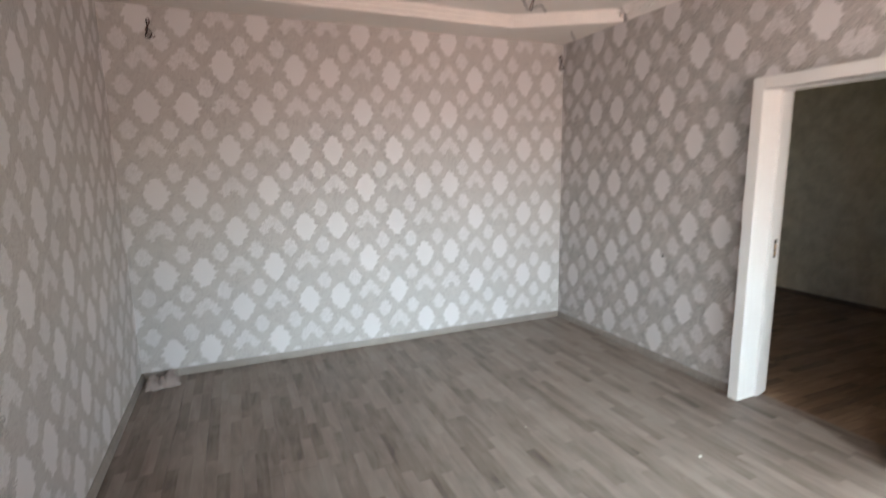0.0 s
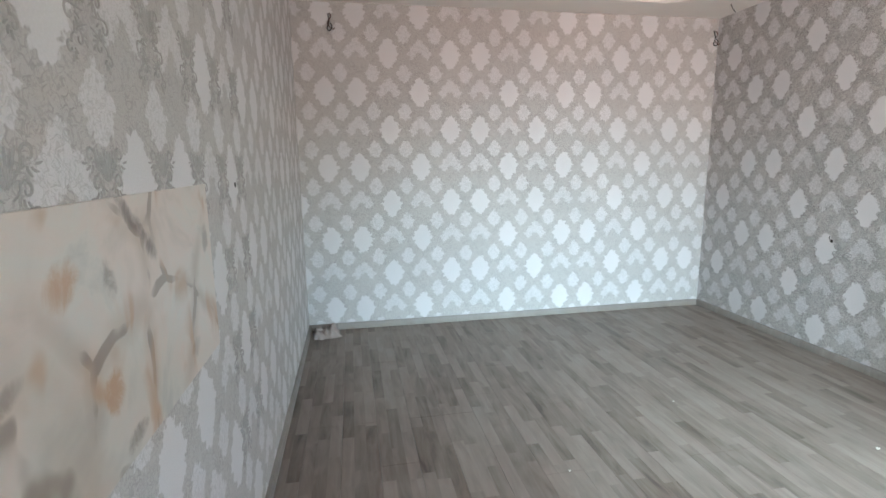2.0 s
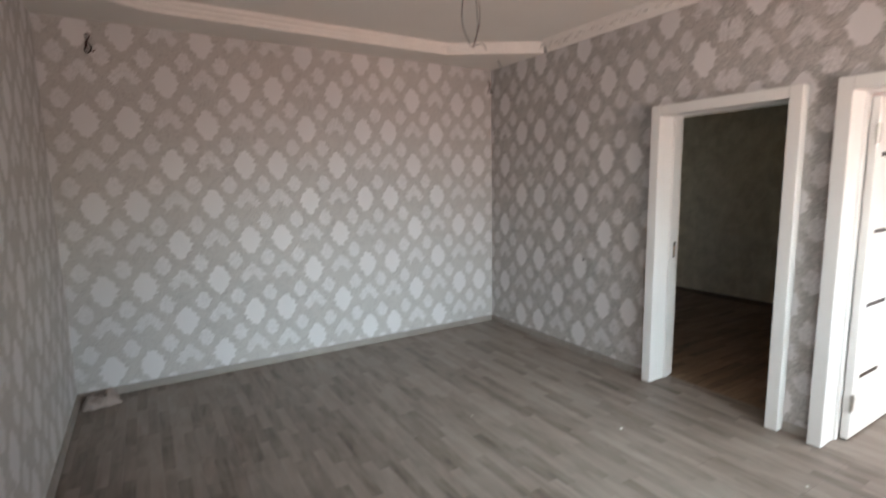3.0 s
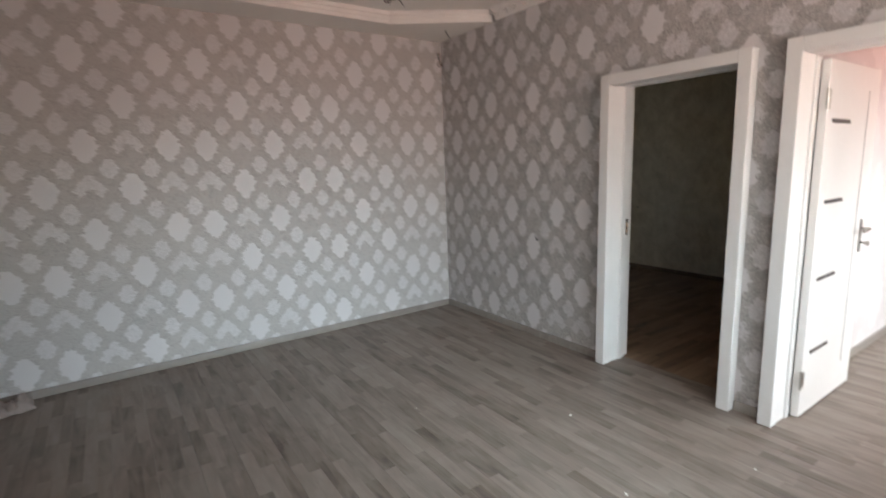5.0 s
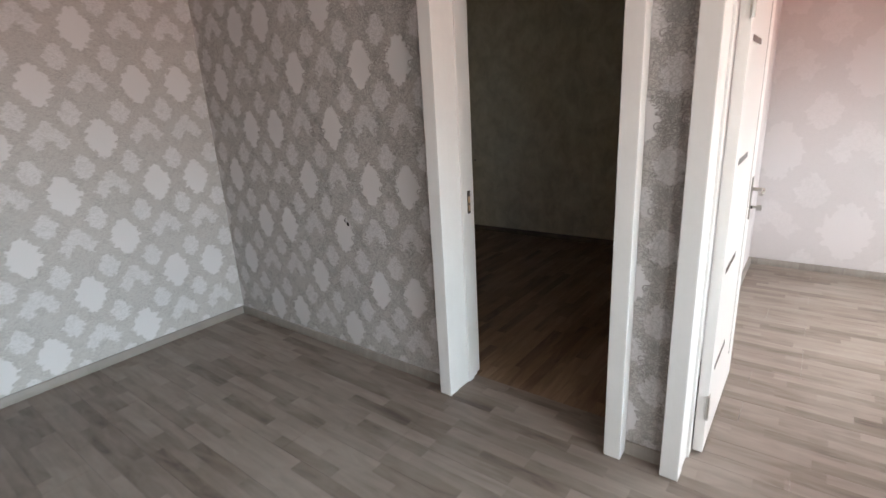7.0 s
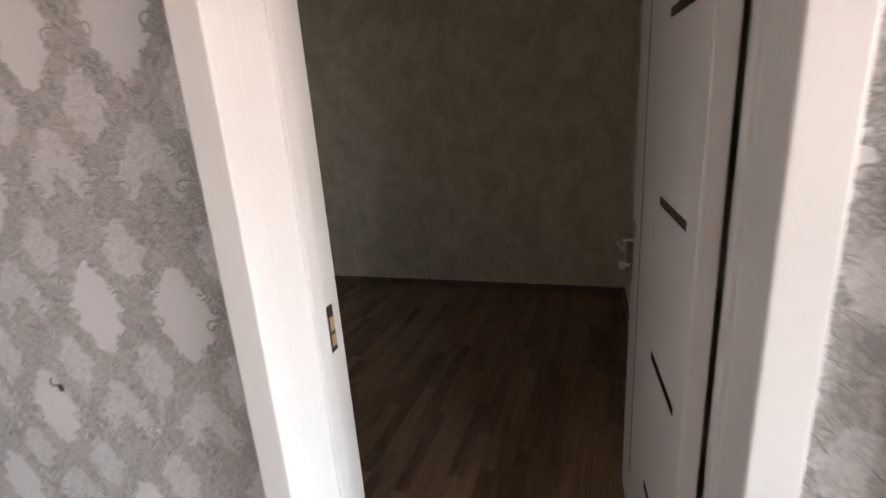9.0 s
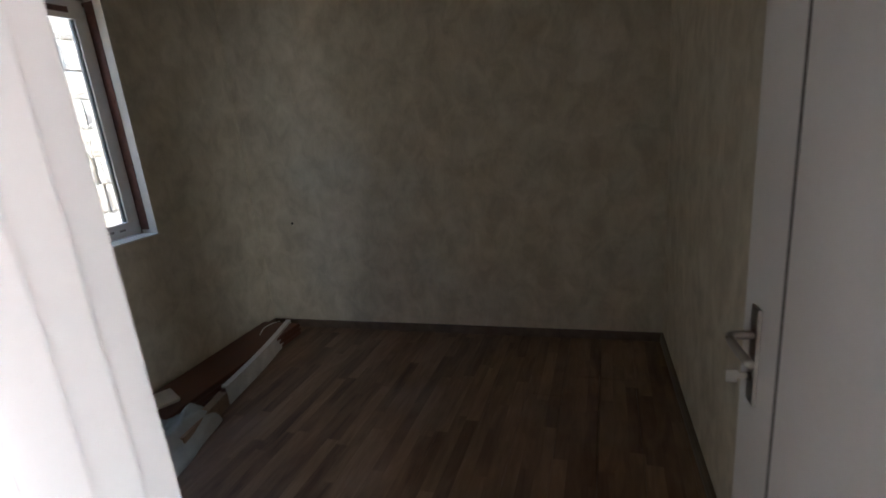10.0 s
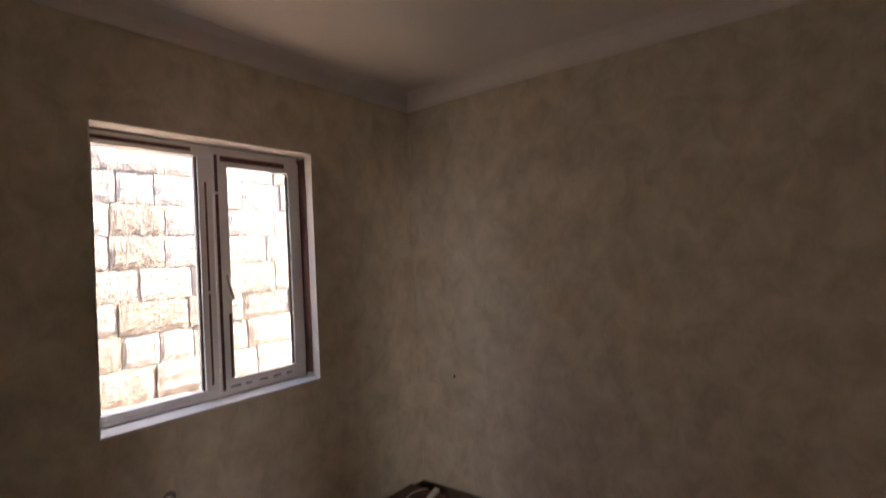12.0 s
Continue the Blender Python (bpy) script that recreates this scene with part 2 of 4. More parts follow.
BROWN, RUST = (0.13, 0.095, 0.075), (0.42, 0.235, 0.12)
MARKS = [
    (1.155, 1.362, 0.085, 0.016, -0.75, BROWN, 0.85), (1.215, 1.31, 0.035, 0.020, -0.9, BROWN, 0.6), (1.03, 1.277, 0.020, 0.038, 0.2, BROWN, 0.7),
    (0.885, 1.305, 0.038, 0.030, 0.3, RUST, 0.8), (0.995, 1.085, 0.034, 0.032, 0.5, RUST, 0.8), (1.06, 0.966, 0.040, 0.018, 0.2, BROWN, 0.7),
    (1.60, 1.27, 0.022, 0.035, 0.0, BROWN, 0.55), (0.74, 1.195, 0.030, 0.014, 0.4, BROWN, 0.5), (1.44, 1.00, 0.030, 0.020, 0.3, BROWN, 0.35),
]


def marble(name):
    """Cream stone-print panel with brown folds, veins and rusty blotches."""
    n = Nodes(name)
    p = n.pos()
    cloud = n.noise(p, 3.4, 4.0, 0.6, 0.9)
    base = n.ramp(cloud, [(0.32, (0.45, 0.43, 0.40)), (0.45, (0.57, 0.525, 0.475)), (0.56, (0.60, 0.505, 0.45)), (0.70, (0.48, 0.42, 0.37))])
    # angular cells give the folded look of the print
    warp = n.join(0.0, n.m("ADD", n.split(p)[1], n.m("MULTIPLY", n.noise(p, 3.0), 0.14)), n.m("ADD", n.split(p)[2], n.m("MULTIPLY", n.noise(n.scaled(p, (1, -1, 1)), 3.0), 0.14)))
    edge = n.voronoi(warp, 3.4, "DISTANCE_TO_EDGE")
    gate = n.step(n.noise(p, 7.5, 2.0), 0.47, 0.64)
    soft = n.m("MULTIPLY", n.step(edge, 0.0, 0.16, 1.0, 0.0), n.step(n.noise(p, 4.0, 2.0), 0.38, 0.66))
    col = n.mix(n.m("MULTIPLY", soft, 0.62), base, (0.38, 0.30, 0.24))
    wedge = n.m("MULTIPLY", n.step(n.m("SUBTRACT", edge, n.m("MULTIPLY", gate, 0.030)), 0.0, 0.014, 1.0, 0.0), gate)
    col = n.mix(n.m("MULTIPLY", wedge, 0.72), col, (0.20, 0.15, 0.115))
    rust = n.m("MULTIPLY", n.step(n.noise(n.scaled(p, (1.0, -1.0, 0.8)), 7.5, 2.0, 0.5, 0.6), 0.53, 0.68), n.step(edge, 0.03, 0.24, 1.0, 0.0))
    col = n.mix(n.m("MULTIPLY", rust, 0.75), col, (0.42, 0.25, 0.14))
    # the marks of the print that stand out: dark folds and rusty spots
    _, py, pz = n.split(p)
    wob = n.m("MULTIPLY", n.m("SUBTRACT", n.noise(p, 15.0, 5.0, 0.65, 0.8), 0.5), 5.0)
    for y, z, a, b, turn, tint, strength in MARKS:
        c, sn = math.cos(turn), math.sin(turn)
        dy, dz = n.m("SUBTRACT", py, y), n.m("SUBTRACT", pz, z)
        along = n.m("DIVIDE", n.m("ADD", n.m("MULTIPLY", dy, c), n.m("MULTIPLY", dz, sn)), a)
        across = n.m("DIVIDE", n.m("SUBTRACT", n.m("MULTIPLY", dz, c), n.m("MULTIPLY", dy, sn)), b)
        d = n.m("ADD", n.m("ADD", n.m("MULTIPLY", along, along), n.m("MULTIPLY", across, across)), wob)
        col = n.mix(n.step(d, -0.3, 1.9, strength, 0.0), col, tint)
    return n.done(col, 0.30, 0.0, 0.5)


def plaster(name, color, amount=0.12):
    n = Nodes(name)
    p = n.pos()
    f = n.m("ADD", n.m("MULTIPLY", n.noise(p, 1.6, 4.0), 0.7), n.m("MULTIPLY", n.noise(p, 60, 3.0), 0.3))
    col = n.ramp(f, [(0.3, tuple(c * (1 - amount) for c in color)), (0.7, color)])
    n.bump(f, 0.12, 0.002)
    return n.done(col, 0.85, 0.0, 0.25)


def glass(name):
    """Thin clear pane: light goes straight through, with a faint gloss."""
    n = Nodes(name)
    clear = n.t.nodes.new("ShaderNodeBsdfTransparent")
    clear.inputs[0].default_value = (0.95, 0.97, 0.96, 1)
    gloss = n.t.nodes.new("ShaderNodeBsdfGlossy")
    gloss.inputs["Roughness"].default_value = 0.02
    both = n.t.nodes.new("ShaderNodeMixShader")
    both.inputs[0].default_value = 0.05
    n.t.links.new(clear.outputs[0], both.inputs[1])
    n.t.links.new(gloss.outputs[0], both.inputs[2])
    n.t.links.new(both.outputs[0], n.t.nodes["Material Output"].inputs[0])
    return n.mat


def cloth(name, color):
    n = Nodes(name)
    p = n.objco()
    f = n.noise(p, 6.0, 4.0)
    w = n.noise(n.scaled(p, (300, 300, 300)), 1.0, 2.0)
    col = n.ramp(f, [(0.3, tuple(c * 0.72 for c in color)), (0.7, color)])
    n.bump(n.m("ADD", w, f), 0.25, 0.003)
    return n.done(col, 0.9, 0.0, 0.2)


# GROUND is greyed so that it also holds the shade of the embossing
PALE, GROUND = (0.680, 0.655, 0.658), (0.530, 0.502, 0.485)
paper_north = damask("paper_north", "x", -0.463, 0.4925, PALE, GROUND, shift=1)
paper_east = damask("paper_east", "y", 2.585, 0.49, PALE, GROUND, 0.268, shift=0, lines=2.0, relief=0.8, seam=(1.9, 0.066))
paper_west = damask("paper_west", "y", 0.141, 0.49, PALE, GROUND, 0.268, shift=0)
paper_south = damask("paper_south", "x", 0.1, 0.49, PALE, GROUND)
# darker than the paper: grey stands in for shadow along the raised scrolls
relief_shade_grey = plain("relief_shade_grey", (0.40, 0.38, 0.365), 0.6, 0, 0.1, 40)
soft_x = damask("pale_paper_x", "x", 3.5, 0.35, (0.66, 0.62, 0.62), (0.60, 0.56, 0.56), 0.53, 0.64, 0, 2.0, 0.8, 0.12, 0.12)
soft_y = damask("pale_paper_y", "y", 0.1, 0.35, (0.66, 0.62, 0.62), (0.60, 0.56, 0.56), 0.53, 0.64, 0, 2.0, 0.8, 0.12, 0.12)
beige = mottled("beige_paper")
floor_grey = laminate("grey_laminate", "y", [(0.26, (0.066, 0.046, 0.035)), (0.42, (0.142, 0.108, 0.088)), (0.58, (0.194, 0.155, 0.131)), (0.80, (0.25, 0.205, 0.177))], gloss=0.30)
floor_brown = laminate("brown_laminate", "x", [(0.24, (0.064, 0.033, 0.019)), (0.42, (0.140, 0.081, 0.048)), (0.60, (0.205, 0.127, 0.078)), (0.80, (0.29, 0.192, 0.124))], 0.066, 0.55)
ceil_white = plaster("ceiling_white", (0.80, 0.77, 0.73), 0.06)
mould_white = plain("moulding_white", (0.80, 0.76, 0.73), 0.6, 0, 0.04, 6, 0.1)
door_white = plain("door_white", (0.76, 0.735, 0.715), 0.32, 0, 0.025, 3)
casing_white = plain("casing_white", (0.73, 0.715, 0.70), 0.36, 0, 0.025, 4)
skirt_grey = laminate("grey_skirting", "x", [(0.2, (0.17, 0.147, 0.132)), (0.8, (0.30, 0.268, 0.243))], 0.3, 2.5)
skirt_brown = plain("brown_skirting", (0.15, 0.105, 0.075), 0.4, 0, 0.2, 14)
concrete = plaster("concrete", (0.40, 0.38, 0.35), 0.3)
reveal_white = plaster("reveal_white", (0.78, 0.76, 0.72), 0.1)
pvc = plain("white_pvc", (0.80, 0.80, 0.79), 0.3, 0, 0.03, 8)
film_red = plain("brown_film", (0.165, 0.075, 0.058), 0.45, 0, 0.25, 40)
film_ink = plain("film_ink", (0.05, 0.02, 0.018), 0.5, 0, 0.1, 40)
gasket = plain("black_rubber", (0.015, 0.015, 0.015), 0.6, 0, 0.1, 20)
steel = plain("brushed_steel", (0.50, 0.48, 0.45), 0.30, 1.0, 0.08, 30)
dark_metal = plain("dark_metal", (0.10, 0.085, 0.07), 0.4, 0.8, 0.2, 40)
black_inlay = plain("black_inlay", (0.030, 0.024, 0.022), 0.16, 0, 0.1, 20)
groove_dark = plain("groove", (0.10, 0.085, 0.08), 0.6, 0, 0.1, 20)
wire_black = plain("wire_black", (0.02, 0.016, 0.014), 0.5, 0, 0.1, 20)
wire_red = plain("wire_brown", (0.10, 0.035, 0.025), 0.5, 0, 0.1, 20)
chip_white = plain("plaster_chip", (0.72, 0.69, 0.64), 0.9, 0, 0.15, 30)
board_red = plain("reddish_board", (0.135, 0.046, 0.024), 0.45, 0, 0.2, 6)
board_cream = plain("cream_board", (0.56, 0.53, 0.475), 0.5, 0, 0.15, 7)
board_tan = plain("tan_board", (0.30, 0.20, 0.13), 0.6, 0, 0.2, 12)
tarp = cloth("grey_tarp", (0.50, 0.52, 0.485))
rag = cloth("rag_white", (0.38, 0.32, 0.30))
stone_mat = stone("limestone")
mortar = plaster("mortar", (0.25, 0.225, 0.195), 0.3)
marble_mat = marble("marble_print")
glass_mat = glass("clear_glass")
earth = plaster("pale_red_earth", (0.44, 0.33, 0.26), 0.3)
light_wood = plain("raw_wood", (0.48, 0.33, 0.20), 0.7, 0, 0.15, 30)


# ---- mesh helpers ----
def empty(name, x=0, y=0, z=0, m=None):
    ob = new(name)
    ob.empty_display_size = 0.05
    ob.matrix_world = m if m is not None else pose(x, y, z)
    return ob


def part(name, bm, material, parent=None, label="", smooth=False, at=None):
    """Links a bmesh as one mesh object, under a thing or a part."""
    me = bpy.data.meshes.new(name)
    bm.to_mesh(me)
    bm.free()
    for mt in material if isinstance(material, (list, tuple)) else (material,):
        me.materials.append(mt)
    if smooth:
        for f in me.polygons:
            f.use_smooth = True
    ob = new(name, me)
    if parent is not None:
        ob.parent = parent
    if at is not None:
        ob.matrix_basis = at
    if label:
        tagged(ob, label)
    return ob


def add_box(bm, x0, x1, y0, y1, z0, z1, bevel=0.0):
    r = bmesh.ops.create_cube(bm, size=1, matrix=Matrix.LocRotScale(((x0 + x1) / 2, (y0 + y1) / 2, (z0 + z1) / 2), None, (abs(x1 - x0), abs(y1 - y0), abs(z1 - z0))))
    if bevel:
        edges = {e for v in r["verts"] for e in v.link_edges}
        bmesh.ops.bevel(bm, geom=list(edges), offset=bevel, segments=2, affect="EDGES", profile=0.6)
    return r["verts"]


def box(x0, x1, y0, y1, z0, z1, bevel=0.0):
    bm = bmesh.new()
    add_box(bm, x0, x1, y0, y1, z0, z1, bevel)
    return bm


def prism(pts, z0, z1, bm=None):
    """An upright prism over a plan outline."""
    bm = bm or bmesh.new()
    lo = [bm.verts.new((x, y, z0)) for x, y in pts]
    hi = [bm.verts.new((x, y, z1)) for x, y in pts]
    k = len(pts)
    bm.faces.new(hi)
    bm.faces.new(lo[::-1])
    for i in range(k):
        j = (i + 1) % k
        bm.faces.new((lo[i], lo[j], hi[j], hi[i]))
    bmesh.ops.recalc_face_normals(bm, faces=bm.faces[:])
    return bm


def sweep(profile, path, closed=False):
    """A profile of (out, up) carried along a level path; out is to the right of the way."""
    bm = bmesh.new()
    rings = []
    k = len(path)
    for i, p in enumerate(path):
        p = Vector(p)
        a = Vector(path[i - 1]) if i or closed else None
        b = Vector(path[(i + 1) % k]) if i < k - 1 or closed else None
        d1 = (p - a).normalized() if a is not None else (b - p).normalized()
        d2 = (b - p).normalized() if b is not None else d1
        n1, n2 = Vector((d1.y, -d1.x, 0)), Vector((d2.y, -d2.x, 0))
        nm = (n1 + n2).normalized()
        nm = nm / max(0.3, nm.dot(n1))
        rings.append([bm.verts.new(p + nm * o + Vector((0, 0, u))) for o, u in profile])
    q = len(profile)
    for i in range(k if closed else k - 1):
        r0, r1 = rings[i], rings[(i + 1) % k]
        for j in range(q):
            bm.faces.new((r0[j], r0[(j + 1) % q], r1[(j + 1) % q], r1[j]))
    if not closed:
        bm.faces.new(rings[0])
        bm.faces.new(rings[-1][::-1])
    bmesh.ops.recalc_face_normals(bm, faces=bm.faces[:])
    return bm


def lathe(profile, segs=40, bm=None, m=None):
    """A profile of (radius, height) turned about z."""
    bm = bm or bmesh.new()
    rings = []
    for r, z in profile:
        rings.append([bm.verts.new((r * math.cos(2 * math.pi * i / segs), r * math.sin(2 * math.pi * i / segs), z)) for i in range(segs)])
    for a, b in zip(rings, rings[1:]):
        for i in range(segs):
            bm.faces.new((a[i], a[(i + 1) % segs], b[(i + 1) % segs], b[i]))
    bm.faces.new(rings[0][::-1])
    bm.faces.new(rings[-1])
    if m is not None:
        bm.transform(m)
    bmesh.ops.recalc_face_normals(bm, faces=bm.faces[:])
    return bm


def add_ball(bm, x, y, z, rx, ry, rz, turn=0.0, axis="Y"):
    bmesh.ops.create_icosphere(bm, subdivisions=1, radius=1, matrix=Matrix.Translation((x, y, z)) @ Matrix.Rotation(turn, 4, axis) @ Matrix.Diagonal((rx, ry, rz, 1)))


def tube(pts, radius, segs=6):
    """A round wire along points, as a mesh."""
    bm = bmesh.new()
    rings = []
    for i, p in enumerate(pts):
        p = Vector(p)
        d = (Vector(pts[min(i + 1, len(pts) - 1)]) - Vector(pts[max(i - 1, 0)])).normalized()
        s = d.cross(Vector((0.31, 0.87, 0.38))).normalized()
        t = d.cross(s)
        rings.append([bm.verts.new(p + radius * (math.cos(2 * math.pi * j / segs) * s + math.sin(2 * math.pi * j / segs) * t)) for j in range(segs)])
    for a, b in zip(rings, rings[1:]):
        for j in range(segs):
            bm.faces.new((a[j], a[(j + 1) % segs], b[(j + 1) % segs], b[j]))
    bm.faces.new(rings[0][::-1])
    bm.faces.new(rings[-1])
    bmesh.ops.recalc_face_normals(bm, faces=bm.faces[:])
    return bm


def curve_pts(ctrl, n=8):
    """A smooth line through control points."""
    c = [Vector(p) for p in ctrl]
    c = [2 * c[0] - c[1]] + c + [2 * c[-1] - c[-2]]
    out = []
    for i in range(1, len(c) - 2):
        for s in range(n):
            t = s / n
            a, b, d, e = c[i - 1], c[i], c[i + 1], c[i + 2]
            out.append(0.5 * (2 * b + (d - a) * t + (2 * a - 5 * b + 4 * d - e) * t * t + (3 * b - a - 3 * d + e) * t ** 3))
    return out + [c[-2]]


def face_materials(ob, rule):
    for f in ob.data.polygons:
        f.material_index = rule(f.normal, f.center)


# ---- plan ----
XW, XE, YN, YS = -0.70, 3.16, 4.43, -0.90      # living room
X1, X2, YW, Y2 = 3.35, 6.24, 4.485, 1.27       # small rooms: wall faces
CEIL, DROP, TOP1 = 2.85, 2.75, 2.868
D1, D2 = (1.480, 2.313), (0.321, 1.175)         # clear door openings
DOOR_H = 2.025
WIN = (4.176, 5.305, 0.994, 2.336)

# ground outside
g = tagged(part("ground", box(-120, 120, -120, 120, -0.6, -0.32), earth), "dry pale reddish earth ground round the house", "ground", kind="structure")

# walls
w = part("wall_north", box(XW - 0.2, 3.26, YN, 4.76, -0.3, 2.995), (concrete, paper_north))
face_materials(w, lambda n, c: 1 if n.y < -0.5 else 0)
tagged(w, "living room wall with grey damask wallpaper", "wall", kind="structure")

w = part("wall_west", box(XW - 0.25, XW, YS - 0.2, YN, -0.3, 2.995), (concrete, paper_west))
face_materials(w, lambda n, c: 1 if n.x > 0.5 else 0)
wall_west = tagged(w, "long wall with grey damask wallpaper and a stone-print panel", "wall", kind="structure")

bm = bmesh.new()
S0, S1 = YS - 0.2, YS
# the first opening is made up, to house the extra western lamp
holes = [(-0.45, 0.25, 0.90, 2.20), (1.30, 2.70, 0.90, 2.20), (4.05, 5.55, 0.90, 2.20)]
edges_x = [XW - 0.25] + [v for h in holes for v in h[:2]] + [X2 + 0.2]
for i in range(0, 8, 2):
    add_box(bm, edges_x[i], edges_x[i + 1], S0, S1, -0.3, 2.995)
for a, b, z0, z1 in holes:
    add_box(bm, a, b, S0, S1, -0.3, z0)
    add_box(bm, a, b, S0, S1, z1, 2.995)
w = part("wall_south", bm, (concrete, paper_south, soft_x))
face_materials(w, lambda n, c: (1 if c.x < 3.2 else 2) if n.y > 0.5 else 0)
tagged(w, "wallpapered outer wall with three window openings", "wall", kind="structure")
for i, (a, b, z0, z1) in enumerate(holes):
    fr = empty(f"window_{i + 2}", (a + b) / 2, S0 + 0.02, z0)
    tagged(fr, "unseen white plastic window with two lights in the outer wall", "window", kind="structure")
    wd, hh = (b - a) / 2, z1 - z0
    for nm, bx in (("frame_bottom", (-wd, wd, 0, 0.07, 0, 0.06)), ("frame_top", (-wd, wd, 0, 0.07, hh - 0.06, hh)), ("frame_side", (-wd, -wd + 0.06, 0, 0.07, 0.06, hh - 0.06)), ("frame_side", (wd - 0.06, wd, 0, 0.07, 0.06, hh - 0.06)), ("mullion", (-0.035, 0.035, 0, 0.07, 0.06, hh - 0.06))):
        part(nm, box(*bx, 0.004), pvc, fr)

# wall between the living room and the small rooms, with two door openings
bm = bmesh.new()
for y0, y1, z0, z1 in ((S0, D2[0] - 0.02, -0.3, 2.995), (D2[0] - 0.02, D2[1] + 0.02, DOOR_H + 0.02, 3.0), (D2[1] + 0.02, 1.36, -0.3, 2.995), (1.36, D1[0] - 0.02, -0.3, 2.995), (D1[0] - 0.02, D1[1] + 0.02, DOOR_H + 0.02, 3.0), (D1[1] + 0.02, 4.5, -0.3, 2.995)):
    add_box(bm, XE, X1, y0, y1, z0, z1)
w = part("wall_middle", bm, (concrete, paper_east, soft_y, beige))
face_materials(w, lambda n, c: 1 if n.x < -0.5 else ((3 if c.y > 1.36 else 2) if n.x > 0.5 else 0))
tagged(w, "living room wall with grey damask wallpaper and two doorways", "wall", kind="structure")



def scroll_motif():
    """Embossed acanthus scrolls of the wallpaper, mirrored about the middle; (u, v) in metres."""
    strokes = []
    for cx, cy, r, start, turn, tail in (
        (0.052, 0.066, 0.017, 200, -330, (0.012, 0.030)),
        (0.040, 0.018, 0.015, 150, -340, (0.008, 0.004)),
        (0.058, -0.022, 0.016, 110, -330, (0.014, -0.010)),
        (0.034, -0.058, 0.014, 60, 330, (0.006, -0.030)),
        (0.066, -0.078, 0.012, 120, -310, (0.046, -0.050)),
        (0.022, 0.050, 0.009, 250, 300, (0.004, 0.022)),
    ):
        line = []
        for i in range(11):
            a = radians(start + turn * i / 10)
            k = r * (1 - 0.72 * i / 10)
            line.append((cx + k * math.cos(a), cy + k * math.sin(a)))
        (px, py), (qx, qy) = tail, line[0]
        strokes.append([(px + (qx - px) * i / 4 + 0.006 * math.sin(math.pi * i / 4), py + (qy - py) * i / 4) for i in range(4)] + line)
        # leaf ribs that spring from the stem
        for j in range(3):
            a = radians(start + 50 + j * 32)
            strokes.append([(cx + r * (1 + 0.28 * i) * math.cos(a + 0.16 * i), cy + r * (1 + 0.28 * i) * math.sin(a + 0.16 * i)) for i in range(4)])
    for a in (62, 74, 86):
        b = radians(a)
        strokes.append([(0.002 + d * math.cos(b), 0.020 + d * math.sin(b) + 3 * d * d * (a < 70)) for d in (0.0, 0.018, 0.036, 0.054)])
    return strokes


def embossing(name, sites, x, parent, material, out=-1):
    """Raised scroll lines at each (y, z) on the wall face at x."""
    verts, faces = [], []
    motif = scroll_motif()
    for y0, z0 in sites:
        for stroke in motif:
            for side in (1, -1):
                base, n = len(verts), len(stroke)
                for i, (u, v) in enumerate(stroke):
                    a, b = stroke[max(0, i - 1)], stroke[min(n - 1, i + 1)]
                    du, dv = b[0] - a[0], b[1] - a[1]
                    ln = math.hypot(du, dv) or 1
                    w = 0.0030 * (1 - 0.55 * abs(2 * i / (n - 1) - 1))
                    nu, nv = -dv / ln * w, du / ln * w
                    for k, h in ((1, 0.0003), (0.45, 0.0022), (-0.45, 0.0022), (-1, 0.0003)):
                        verts.append((x + out * h, y0 + side * (u + k * nu), z0 + v + k * nv))
                for i in range(n - 1):
                    for k in range(3):
                        p = base + i * 4 + k
                        faces.append((p, p + 1, p + 5, p + 4) if side * out < 0 else (p, p + 4, p + 5, p + 1))
    me = bpy.data.meshes.new(name)
    me.from_pydata(verts, [], faces)
    me.materials.append(material)
    ob = new(name, me)
    ob.parent = parent
    return ob


# strokes carry their own shadow in the grey colour
relief = embossing("embossed_scrolls", [(y, 0.49 + 0.3125 * k) for y in (1.310,) for k in range(0, 6)], XE, w, relief_shade_grey)
tagged(relief, "raised scrollwork of the wallpaper, its relief shade put into the grey", kind="stuff")
side_relief = embossing("embossed_scrolls", [(0.141 + 0.268 * (j + 0.5), 0.49 + 0.3125 * k) for j in range(0, 8) for k in range(0, 7) if j > 5 or k > 2], XW, wall_west, relief_shade_grey, 1)
tagged(side_relief, "raised scrollwork of the wallpaper, its relief shade put into the grey", kind="stuff")
near = embossing("embossed_scrolls", [(2.585 + 0.268 * (j + 0.5), 0.49 + 0.3125 * k) for j in (-1, 0, 1, 2) for k in range(0, 6)], XE, w, relief_shade_grey)
tagged(near, "raised scrollwork of the wallpaper, its relief shade put into the grey", kind="stuff")

# partition of the two small rooms, a little out of square
w = part("wall_partition", prism([(X1, Y2), (X2 + 0.1, Y2), (X2 + 0.1, 1.538), (X1, 1.440)], -0.3, 2.995), (beige, soft_x))
face_materials(w, lambda n, c: 1 if n.y < -0.5 else 0)
tagged(w, "partition wall papered in mottled beige", "wall", kind="structure")
w = part("wall_east", prism([(6.225, S0), (6.6, S0), (6.6, 4.76), (6.185, 4.76), (6.235, 1.5)], -0.3, 2.995), (beige, soft_y))
face_materials(w, lambda n, c: 1 if c.y < 1.2 and n.x < -0.5 else 0)
tagged(w, "plain wall papered in mottled beige with a small hole", "wall", kind="structure")
bm = bmesh.new()
a, b, z0, z1 = WIN
